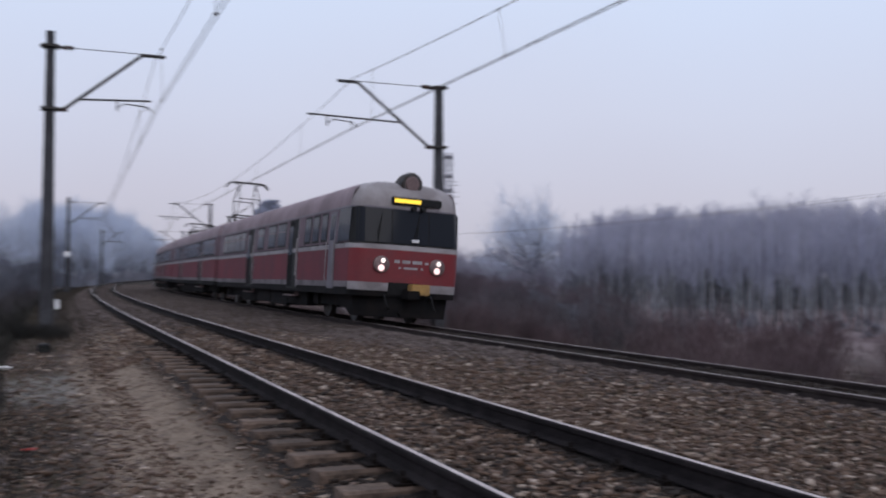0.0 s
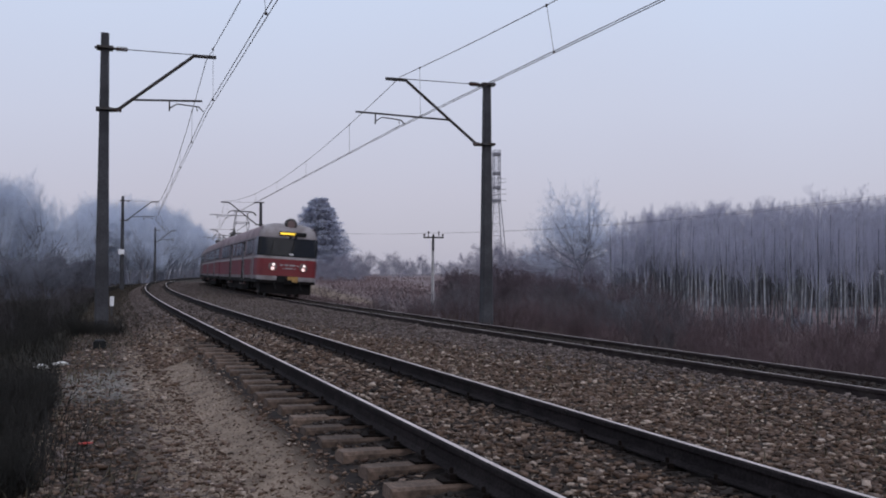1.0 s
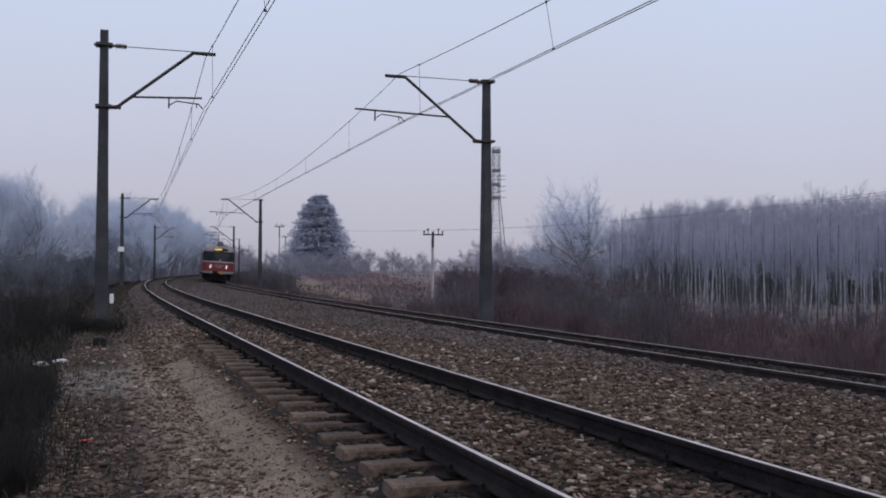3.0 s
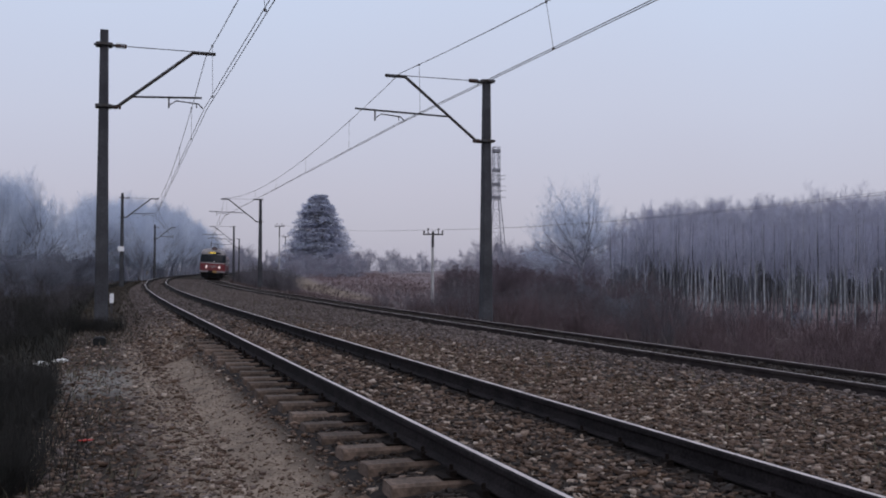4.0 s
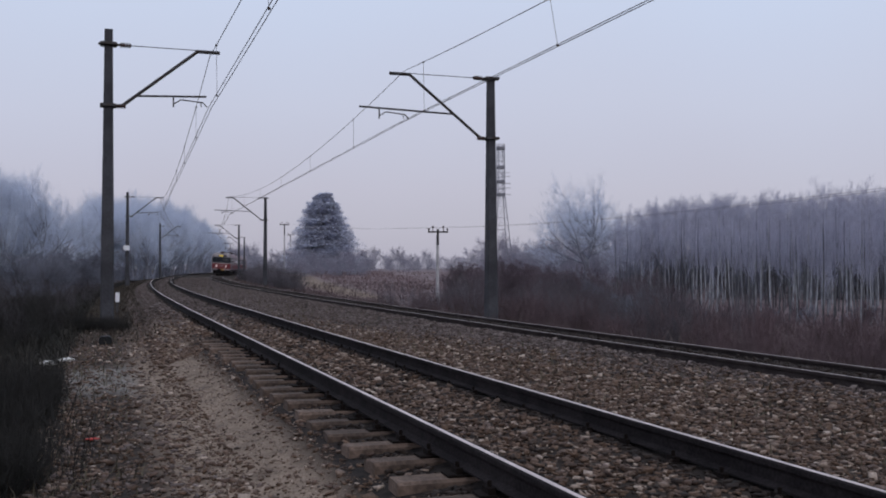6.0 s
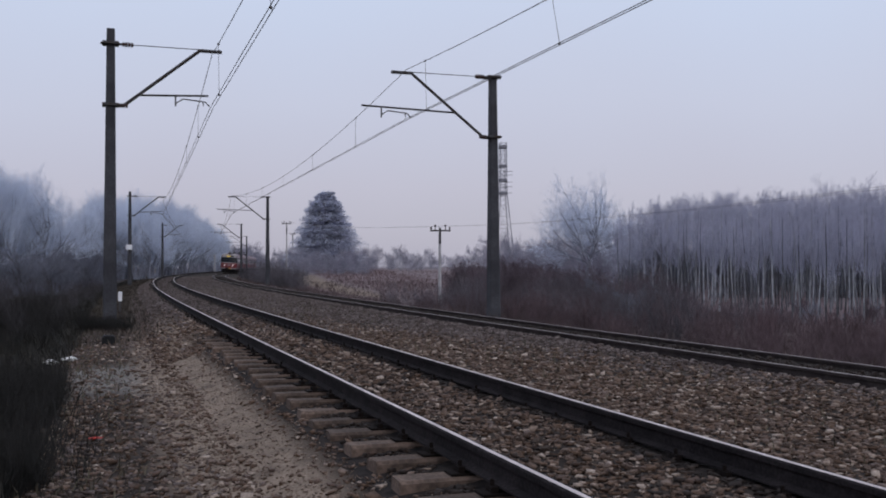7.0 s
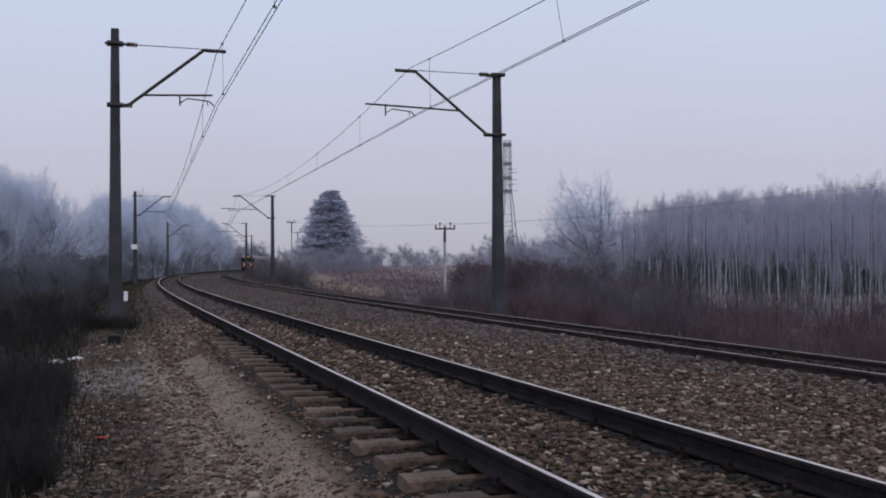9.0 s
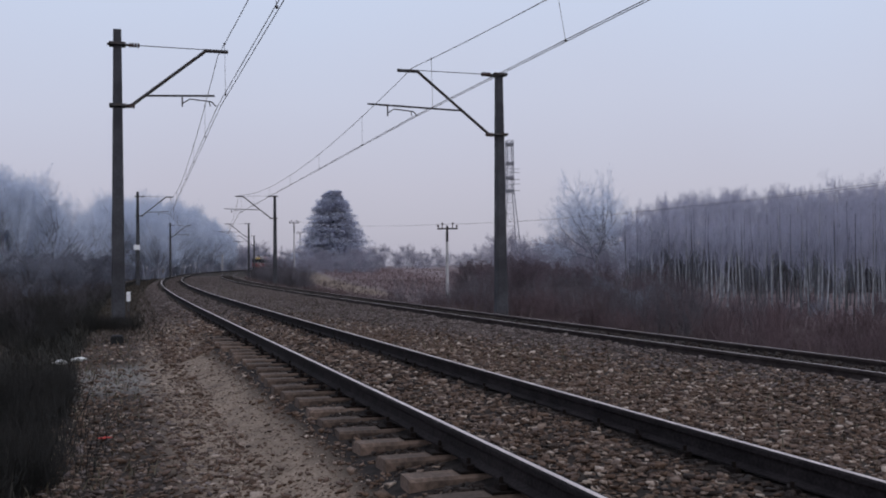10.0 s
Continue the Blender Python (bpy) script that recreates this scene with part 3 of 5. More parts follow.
def add_door(root, yc, side):
    # Flat black plates paint the shade of the door opening; no hole is cut.
    fr = part("door_recess", side_pane(yc - 0.62, yc + 0.62, 0.74, 2.82, side, 0.006), M_RUBBER, root, "black plate painted as the shaded sliding door opening")
    part("door_leaf", side_pane(yc - 0.02, yc + 0.54, 0.80, 2.76, side, 0.010), M_BLACK, fr, "black sliding door leaf")
    part("door_pane", side_pane(yc + 0.06, yc + 0.46, 1.75, 2.62, side, 0.014), M_GLASS, fr, "dark door pane")
    part("door_post", side_pane(yc - 0.66, yc - 0.60, 0.80, 2.80, side, 0.014), M_CREAM, fr, "pale door edge")
    part("handrail", Shape().tube([(side * 1.44, yc - 0.70, 1.1), (side * 1.50, yc - 0.70, 1.15), (side * 1.49, yc - 0.70, 2.2), (side * 1.42, yc - 0.70, 2.25)], 0.018, 6), M_CREAM, fr, "pale grab rail", smooth=True)
    st = Shape().box(side * 1.30, side * 1.52, yc - 0.55, yc + 0.55, 0.52, 0.56).box(side * 1.30, side * 1.40, yc - 0.5, yc - 0.46, 0.52, 0.74)
    part("footstep", st, M_CHROME, root, "steel footstep below the door")


def add_bogie(root, y):
    b = Shape()
    for x in (-1.02, 1.02):
        b.box(x - 0.07, x + 0.07, y - 1.95, y + 1.95, 0.36, 0.68)
        for yy in (y - 1.3, y + 1.3):
            b.box(x - 0.14, x + 0.14, yy - 0.2, yy + 0.2, 0.33, 0.62)
            b.tube([(x, yy - 0.36, 0.62), (x, yy - 0.36, 0.86)], 0.1, 8).tube([(x, yy + 0.36, 0.62), (x, yy + 0.36, 0.86)], 0.1, 8)
    b.box(-1.0, 1.0, y - 0.3, y + 0.3, 0.4, 0.7)
    bg = part("bogie", b, M_BLACK, root, "black steel bogie frame", bevel=0.012)
    for yy in (y - 1.3, y + 1.3):
        w = Shape().tube([(-0.95, yy, 0.47), (0.95, yy, 0.47)], 0.08, 10)
        for x in (-0.753, 0.753):
            e = 1 if x > 0 else -1
            w.tube([(x - 0.065, yy, 0.47), (x + 0.065, yy, 0.47)], 0.47, 28).tube([(x - e * 0.085, yy, 0.47), (x - e * 0.06, yy, 0.47)], 0.50, 28)
        part("wheelset", w, M_STEEL, bg, smooth=True)


def build_car(cab, label):
    root = tagged(new("train_car"), label, "train car", "cars of the electric train")
    bands = (("skirt", [0.66, 0.85], M_BLACK, 0.0, "black lower skirt"), ("sill_panel", [0.85, 1.0], M_SILL, 0.0, "soiled grey stripe along the sill"), ("red_panel", [1.0, 1.3, 1.85], M_DUSTRED, 0.0, "faded red lower wall"),
             ("belt_stripe", [1.82, 1.94], M_CREAM, 0.006, "cream belt stripe"), ("window_wall", [1.97, 2.2, 2.4, 2.6, 2.85], M_WALL, 0.0, "dusty reddish window wall"),
             ("roof", [2.85, 2.95, 3.08, 3.17, 3.25, 3.32, 3.38, 3.43, 3.48, 3.52, 3.56, 3.585, 3.61], M_ROOF, 0.0, "grimy reddish rounded roof"))
    for name, zs, mat, out, lab in bands:
        part(name, skin(zs, cab, out), mat, root, lab, smooth=True)
    part("gutter", skin([2.84, 2.88], cab, 0.012), M_GREY, root, smooth=True)
    part("floor_pan", Shape().box(-1.38, 1.38, -CAR / 2 + 0.6, CAR / 2 - 0.02, 0.66, 0.74), M_BLACK, root)
    part("end_wall", Shape().box(-1.36, 1.36, CAR / 2 - 0.06, CAR / 2 + 0.002, 0.74, 3.3), M_GREY, root)
    part("gangway", Shape().box(-0.55, 0.55, CAR / 2, CAR / 2 + 0.28, 0.8, 2.9), M_RUBBER, root, "black rubber gangway bellows", bevel=0.03)
    # Boxes set almost end to end to fill in the underfloor shade.
    for y0, y1, d in ((-5.2, -2.75, 0.38), (-2.7, -0.3, 0.44), (-0.2, 2.3, 0.40), (2.4, 5.2, 0.43)):
        part("equipment_box", Shape().box(-1.25, -0.3, y0, y1, 0.66 - d, 0.68), M_BLACK, root, "black underfloor box", bevel=0.02)
        part("equipment_box", Shape().box(0.3, 1.25, y0 + 0.1, y1 + 0.1, 0.66 - d, 0.68), M_BLACK, root, "black underfloor box", bevel=0.02)
    for y in (-7.2, 7.2):
        add_bogie(root, y)
    f = -CAR / 2
    doors = (6.45, 13.2) if cab else (5.6, 14.9)
    for side in (-1, 1):
        for dd in doors:
            add_door(root, f + dd, side)
        spans = [(2.65, 3.15), (3.5, 4.1), (4.4, 5.0)] if cab else [(0.9, 1.9), (2.2, 3.2), (3.5, 4.5)]
        spans += [(7.5, 8.6), (9.0, 10.1), (10.9, 11.9)] if cab else [(6.7, 7.8), (8.1, 9.2), (9.5, 10.6), (10.9, 12.0), (12.4, 13.6)]
        spans += [(14.3, 15.2), (15.5, 16.5), (16.8, 17.8), (18.1, 19.1)] if cab else [(16.0, 17.0), (17.4, 18.4)]
        for a, b in spans:
            add_window(root, f + a, f + b, side)
    for k in range(6):
        y = f + 4.5 + k * 2.6
        vents = Shape().tube([(0.62, y, 3.42), (0.62, y, 3.60), (0.62, y, 3.64)], [0.1, 0.13, 0.04], 10)
        part("roof_vent", vents, M_ROOF, root, smooth=True)
        vent2 = Shape().tube([(-0.62, y, 3.42), (-0.62, y, 3.60), (-0.62, y, 3.64)], [0.1, 0.13, 0.04], 10)
        part("roof_vent", vent2, M_ROOF, root, smooth=True)
    if cab:
        add_cab(root)
    return root


def add_cab(root):
    f = -CAR / 2
    for side in (-1, 1):
        d = part("cab_door", side_pane(f + 1.75, f + 2.35, 0.8, 2.8, side, 0.010), M_GREY, root, "narrow grey cab door")
        part("pane", side_pane(f + 1.85, f + 2.25, 2.05, 2.7, side, 0.016), M_GLASS, d)
        for y in (f + 1.68, f + 2.42):
            part("handrail", Shape().tube([(side * 1.46, y, 1.0), (side * 1.49, y, 1.05), (side * 1.49, y, 2.0), (side * 1.46, y, 2.05)], 0.016, 6), M_CREAM, d, smooth=True)
        part("corner_pane", side_pane(f + 0.50, f + 1.52, 1.99, 2.83, side, 0.012), M_GLASS, root)
    part("front_panel", front_wrap([1.0, 1.2, 1.4, 1.6, 1.82], 0.006), M_RED, root, "clean deep red front panel", smooth=True)
    part("cab_brow", front_wrap([2.86, 2.95, 3.08, 3.17, 3.25, 3.32, 3.38, 3.43, 3.48, 3.52, 3.56], 0.006), M_BROW, root, "grimy grey brow over the windscreen", smooth=True)
    part("front_sill", front_wrap([0.80, 0.9, 1.0], 0.006), M_CREAM, root, "cream front stripe", smooth=True)
    shroud = part("windscreen_surround", front_wrap([1.96, 2.2, 2.4, 2.6, 2.86], 0.006), M_RUBBER, root)
    for x0, x1 in ((-1.40, -0.50), (-0.47, 0.47), (0.50, 1.40)):
        part("windscreen", front_pane(x0, x1, 1.99, 2.83, 0.016), M_GLASS, shroud, "dark windscreen pane")
    for x in (-0.85, 0.12):
        wp = Shape().tube([(x, front_y(x, 2.0) - 0.05, 2.0), (x + 0.08, front_y(x, 2.45) - 0.05, 2.45)], 0.012, 5)
        wp.tube([(x - 0.02, front_y(x, 2.2) - 0.04, 2.15), (x + 0.12, front_y(x, 2.7) - 0.035, 2.7)], 0.014, 5)
        part("wiper", wp, M_RUBBER, root)
    for x in (-0.73, 0.73):
        y = front_y(x, 1.45)
        ring = Shape().tube([(x, y + 0.05, 1.45), (x, y - 0.05, 1.45), (x, y - 0.065, 1.45)], [0.215, 0.205, 0.17], 28)
        lamp = part("headlight", ring, M_CHROME, root, "round twin headlight in a dull rim", smooth=True)
        part("upper_lens", Shape().tube([(x + 0.03, y - 0.06, 1.54), (x + 0.03, y - 0.085, 1.54)], [0.062, 0.05], 18), M_LAMP, lamp, "lit white lamp")
        part("lower_lens", Shape().tube([(x - 0.01, y - 0.06, 1.36), (x - 0.01, y - 0.085, 1.36)], [0.085, 0.07], 18), M_TAIL, lamp, "lit pinkish lamp")
    for x0, x1, z0, z1 in ((-0.40, -0.26, 1.5, 1.58), (-0.2, 0.02, 1.5, 1.58), (0.07, 0.33, 1.5, 1.58), (0.40, 0.5, 1.5, 1.56), (-0.28, -0.22, 1.36, 1.41),
                           (-0.16, 0.22, 1.36, 1.41), (0.30, 0.36, 1.36, 1.41)):
        part("marking", front_pane(x0, x1, z0, z1, 0.008, 0.01), M_CREAM, root, "cream marking bar")
    disp = part("destination_display", Shape().box(-0.50, 0.80, f + 0.09, f + 0.5, 2.95, 3.14), M_RUBBER, root, "dark destination box", bevel=0.02)
    part("lit_line", Shape().box(-0.46, 0.24, f + 0.08, f + 0.095, 3.0, 3.095), M_DISPLAY, disp, "glowing amber line")
    part("end_socket", Shape().tube([(0.05, f + 0.0, 2.88), (0.05, f + 0.25, 2.88)], 0.06, 8).tube([(0.3, f + 0.0, 2.88), (0.3, f + 0.25, 2.88)], 0.06, 8), M_RUBBER, root)
    hood = Shape().tube([(0.08, f + 0.36, 3.52), (0.08, f + 0.44, 3.52), (0.08, f + 0.8, 3.53), (0.08, f + 1.7, 3.50)], [0.26, 0.30, 0.29, 0.12], 26)
    top = part("roof_headlight", hood, M_STEEL, root, "large dark round roof headlight", smooth=True)
    part("lens", Shape().tube([(0.08, f + 0.34, 3.52), (0.08, f + 0.37, 3.52)], [0.16, 0.21], 22), M_CHROME, top, "unlit grey lens")
    part("horn", Shape().tube([(0.62, f + 0.65, 3.42), (0.62, f + 1.0, 3.44)], [0.09, 0.03], 10).box(0.5, 0.74, f + 0.75, f + 0.95, 3.36, 3.46), M_STEEL, root)
    part("snow_plough", Shape().rings([
        [(-1.28, f + 0.55, 0.72), (-0.5, f + 0.12, 0.72), (0.5, f + 0.12, 0.72), (1.28, f + 0.55, 0.72), (1.28, f + 2.2, 0.72), (-1.28, f + 2.2, 0.72)],
        [(-1.2, f + 0.5, 0.16), (-0.45, f + 0.05, 0.16), (0.45, f + 0.05, 0.16), (1.2, f + 0.5, 0.16), (1.2, f + 0.9, 0.16), (-1.2, f + 0.9, 0.16)]]), M_BLACK, root, "black front apron", bevel=0.02)
    part("coupler_recess", front_pane(-0.52, 0.30, 0.72, 1.02, 0.016), M_RUBBER, root)
    c = part("coupler", Shape().box(-0.16, 0.16, f - 0.45, f + 0.2, 0.62, 0.84).tube([(-0.3, f - 0.2, 0.5), (-0.36, f - 0.25, 0.3), (-0.2, f - 0.1, 0.2)], 0.03, 6), M_BLACK, root, bevel=0.02)
    part("coupler_cover", Shape().box(-0.02, 0.46, f - 0.32, f + 0.02, 0.74, 1.0), M_YELLOW, c, "ochre coupler cover", bevel=0.025)
    for x in (-0.62, 0.6):
        part("air_hose", Shape().tube([(x, f + 0.0, 0.72), (x, f - 0.1, 0.6), (x + 0.06, f - 0.1, 0.42), (x + 0.14, f - 0.02, 0.36)], 0.03, 6), M_RUBBER, root, smooth=True)
    part("front_sign", Shape().box(0.02, 0.2, f - 0.04, f + 0.05, 2.03, 2.10), M_SIGN, root)


def add_pantograph(root, y, up):
    z0 = 3.72
    b = Shape().box(-0.75, 0.75, y - 0.85, y - 0.78, z0 + 0.16, z0 + 0.22).box(-0.75, 0.75, y + 0.78, y + 0.85, z0 + 0.16, z0 + 0.22)
    b.box(-0.6, -0.54, y - 0.9, y + 0.9, z0 + 0.16, z0 + 0.22).box(0.54, 0.6, y - 0.9, y + 0.9, z0 + 0.16, z0 + 0.22)
    for x in (-0.6, 0.6):
        for q in (-0.8, 0.8):
            b.tube([(x, y + q, z0 - 0.15), (x, y + q, z0 + 0.16)], 0.07, 8)
    base = part("pantograph_base", b, M_STEEL, root, "steel pantograph frame on insulators")
    ztop = 5.42 if up else z0 + 0.62
    kz, ky = (4.68, 0.95) if up else (z0 + 0.4, 1.35)
    arms = Shape()
    for x in (-0.5, 0.5):
        for q in (-1, 1):
            arms.tube([(x, y + q * 0.35, z0 + 0.2), (x * 0.9, y + q * ky, kz), (x * 0.75, y, ztop)], 0.028, 6)
    for q in (-1, 1):
        arms.tube([(-0.45, y + q * ky, kz), (0.45, y + q * ky, kz)], 0.022, 6)
        arms.tube([(-0.5, y + q * 0.35, z0 + 0.2), (0.45, y + q * ky, kz)], 0.012, 5)
    part("pantograph_arm", arms, M_STEEL, base, smooth=True)
    head = Shape()
    for q in (-0.2, 0.2):
        head.tube([(-0.98, y + q, ztop - 0.16), (-0.82, y + q, ztop + 0.03), (-0.6, y + q, ztop + 0.08), (0.6, y + q, ztop + 0.08), (0.82, y + q, ztop + 0.03), (0.98, y + q, ztop - 0.16)], 0.03, 6)
    head.tube([(-0.5, y - 0.2, ztop), (-0.5, y + 0.2, ztop)], 0.03, 6).tube([(0.5, y - 0.2, ztop), (0.5, y + 0.2, ztop)], 0.03, 6)
    part("contact_strip", head, M_STEEL, base, smooth=True)


lead_car = build_car(True, "red and grey electric train car with lit cab on rails")
middle_car = build_car(False, "red and grey middle train car with pantographs, coupled behind")
tail_car = build_car(True, "red and grey end car of the electric train")
add_pantograph(middle_car, -CAR / 2 + 1.7, True)
add_pantograph(middle_car, CAR / 2 - 1.7, False)

# seconds and the place of the train's lit front along the line
TRAIN = [(0, 25.1), (0.5, 37.1), (1, 48.7), (1.5, 60.4), (2, 72.4), (2.5, 84.0), (3.25, 100.4), (4, 116.7), (4.5, 127.3), (5, 137.8), (5.5, 148.2),
         (6.25, 163.8), (7, 179.3), (7.5, 189.7), (8, 200.0), (8.5, 210.3), (9, 220.5), (9.5, 230.7), (10, 240.9)]


def car_pose(s, flip=False):
    """A car whose two bogies stand on the far track."""
    xa, ya, _ = on_line(s - 7.2, FAR)
    xb, yb, _ = on_line(s + 7.2, FAR)
    a = math.degrees(math.atan2(float(xb - xa), float(yb - ya)))
    m = pose(float(xa + xb) / 2, float(ya + yb) / 2, float(rise(s)) - 0.108, 0, 3.3, 0)
    m = Matrix.Translation(m.translation) @ pose(0, 0, 0, 0, 0, -a) @ pose(0, 0, 0, 0, 3.3, 0)
    return m @ pose(0, 0, 0, 0, 0, 180) if flip else m


def motions():
    for car, back, flip in ((lead_car, CAR / 2, False), (middle_car, CAR * 1.5 + 0.55, False), (tail_car, CAR * 2.5 + 1.1, True)):
        walk(car, [(t, car_pose(s + back, flip) if not flip else car_pose(s + back) @ pose(0, 0, 0, 0, 0, 180)) for t, s in TRAIN])


# ------------------------------------------------------------ places by bearing
def line_coords(x, y):
    """s and l of plan points."""
    x, y = np.atleast_1d(x).astype(float), np.atleast_1d(y).astype(float)
    keep = (LS > -100) & (LS < 700)
    ss, xs, ys, aa = LS[keep][::4], LX[keep][::4], LY[keep][::4], LA[keep][::4]
    i = np.argmin((x[:, None] - xs) ** 2 + (y[:, None] - ys) ** 2, axis=1)
    return ss[i], (x - xs[i]) * np.cos(aa[i]) - (y - ys[i]) * np.sin(aa[i])


def bearing(deg, dist):
    """Plan point at a bearing (degrees to the right of north) and a distance north, with the ground's height there."""
    x, y = dist * math.tan(radians(deg)), dist
    s, l = line_coords(x, y)
    return x, y, float(ground_z(s, l)[0])


# ------------------------------------------------------------ bare trees and shrubs
def prisms(segs, sides=3):
    """Tapered bars from rows of start, end and the two radii."""
    a = np.array(segs, dtype=float)
    p, q, r0, r1 = a[:, 0:3], a[:, 3:6], a[:, 6:7], a[:, 7:8]
    d = q - p
    d /= np.linalg.norm(d, axis=1, keepdims=True) + 1e-9
    ref = np.where(np.abs(d[:, 2:3]) < 0.9, [[0, 0, 1.0]], [[1.0, 0, 0]])
    u = np.cross(d, ref)
    u /= np.linalg.norm(u, axis=1, keepdims=True)
    w = np.cross(d, u)
    rings = []
    for base, rad in ((p, r0), (q, r1)):
        for k in range(sides):
            t = 2 * math.pi * k / sides
            rings.append(base + (u * math.cos(t) + w * math.sin(t)) * rad)
    v = np.stack(rings, 1).reshape(-1, 3)
    n = len(a)
    o = (np.arange(n) * 2 * sides)[:, None]
    f = np.concatenate([o + np.array([[k, (k + 1) % sides, sides + (k + 1) % sides, sides + k]]) for k in range(sides)])
    return v, f


def turned(d, ang, rng):
    """A direction that leaves d by an angle, in any sense round it."""
    ref = Vector((0, 0, 1)) if abs(d.z) < 0.9 else Vector((1, 0, 0))
    u = d.cross(ref).normalized()
    w = d.cross(u)
    t = rng.uniform(0, 2 * math.pi)
    return (d * math.cos(ang) + (u * math.cos(t) + w * math.sin(t)) * math.sin(ang)).normalized()


def grow(rng, p, d, length, r, level, top, thick, thin, up=0.12, fork=(3, 5), shrink=0.62, spread=0.65):
    """Branches of branches; stout ones go to thick, the rest to thin."""
    n = 4 if level > 1 else 3
    q = p
    pts = [p.copy()]
    for k in range(n):
        d = (d + Vector((rng.gauss(0, 0.13), rng.gauss(0, 0.13), rng.gauss(0, 0.1) + up))).normalized()
        q = p + d * (length / n)
        ra, rb = r * (1 - 0.55 * k / n), r * (1 - 0.55 * (k + 1) / n)
        (thick if level >= top - 1 else thin).append((*p, *q, ra, rb))
        p = q
        pts.append(p.copy())
    if level == 0:
        return
    for _ in range(rng.randint(*fork)):
        t = rng.uniform(0.25, 1.0) * n
        i = min(n - 1, int(t))
        at = pts[i].lerp(pts[i + 1], t - i)
        grow(rng, at, turned(d, rng.uniform(0.5, 1.2) * spread, rng), length * shrink * rng.uniform(0.75, 1.15), r * 0.45, level - 1, top, thick, thin, up, fork, shrink, spread)
    grow(rng, p, d, length * shrink, r * 0.45, level - 1, top, thick, thin, up, fork, shrink, spread)


M_BARK = material("dark_winter_bark", (0.10, 0.09, 0.09), 0.95, scale=4, vary=0.3)
# The next three: distance haze painted in as a paler base colour.
M_HAZETWIG = material("haze_pale_twigs", (0.68, 0.735, 0.86), 0.95, scale=0.3, vary=0.15, second=(0.56, 0.61, 0.73), bump=0)
M_HAZEBARK = material("haze_pale_bark", (0.29, 0.30, 0.36), 0.95, scale=1, vary=0.2, bump=0.1)
M_TWIG = material("haze_lilac_twigs", (0.46, 0.465, 0.585), 0.95, scale=0.3, vary=0.15, second=(0.33, 0.335, 0.425), bump=0)
M_HEDGE = material("damp_hedge_twigs", (0.19, 0.195, 0.24), 0.95, scale=0.3, vary=0.2, second=(0.14, 0.146, 0.18), bump=0)
# Haze over the far bushes is painted into this pale base colour.
M_HAZESCRUB = material("haze_pale_scrub_twigs", (0.37, 0.355, 0.425), 0.95, scale=0.3, vary=0.2, second=(0.28, 0.265, 0.325), bump=0)
M_BIRCH = material("birch_bark", (0.25, 0.257, 0.275), 0.9, scale=1.2, vary=0.25, second=(0.115, 0.12, 0.135), patch=0.48, bump=0.2, each=0.75)
M_REDTWIG = material("reddish_brown_stems", (0.128, 0.083, 0.091), 0.95, scale=0.5, vary=0.3, second=(0.085, 0.062, 0.068), bump=0, each=0.35)
M_DARKTWIG = material("dark_damp_stems", (0.030, 0.026, 0.025), 0.95, scale=0.5, vary=0.3, second=(0.019, 0.019, 0.017), bump=0, each=0.35)
M_BROWNTWIG = material("dark_brown_brush", (0.078, 0.068, 0.073), 0.95, scale=0.2, vary=0.25, second=(0.055, 0.05, 0.056), bump=0)
M_GREYTWIG = material("grey_damp_stems", (0.14, 0.125, 0.145), 0.95, scale=0.5, vary=0.3, second=(0.10, 0.09, 0.10), bump=0, each=0.25)
M_THICKET = material("reddish_dark_thicket_twigs", (0.135, 0.100, 0.118), 0.95, scale=0.3, vary=0.25, second=(0.10, 0.078, 0.092), bump=0)


def needle_material(name, colour):
    """Thin foliage: half of the light passes through."""
    m = bpy.data.materials.new(name)
    m.use_nodes = True
    n, l = m.node_tree.nodes, m.node_tree.links
    n.remove(n["Principled BSDF"])
    geo, ramp = n.new("ShaderNodeNewGeometry"), n.new("ShaderNodeValToRGB")
    for e, k in zip(ramp.color_ramp.elements, (0.75, 1.2)):
        e.color = (*(c * k for c in colour), 1)
    front, through_it, both = n.new("ShaderNodeBsdfDiffuse"), n.new("ShaderNodeBsdfTranslucent"), n.new("ShaderNodeMixShader")
    l.new(geo.outputs["Random Per Island"], ramp.inputs[0])
    for b in (front, through_it):
        l.new(ramp.outputs[0], b.inputs["Color"])
    both.inputs[0].default_value = 0.5
    l.new(front.outputs[0], both.inputs[1])
    l.new(through_it.outputs[0], both.inputs[2])
    l.new(both.outputs[0], n["Material Output"].inputs["Surface"])
    return m


# Needles painted paler for the haze in front of the far conifer.
M_NEEDLE = needle_material("haze_pale_needles", (0.56, 0.575, 0.67))


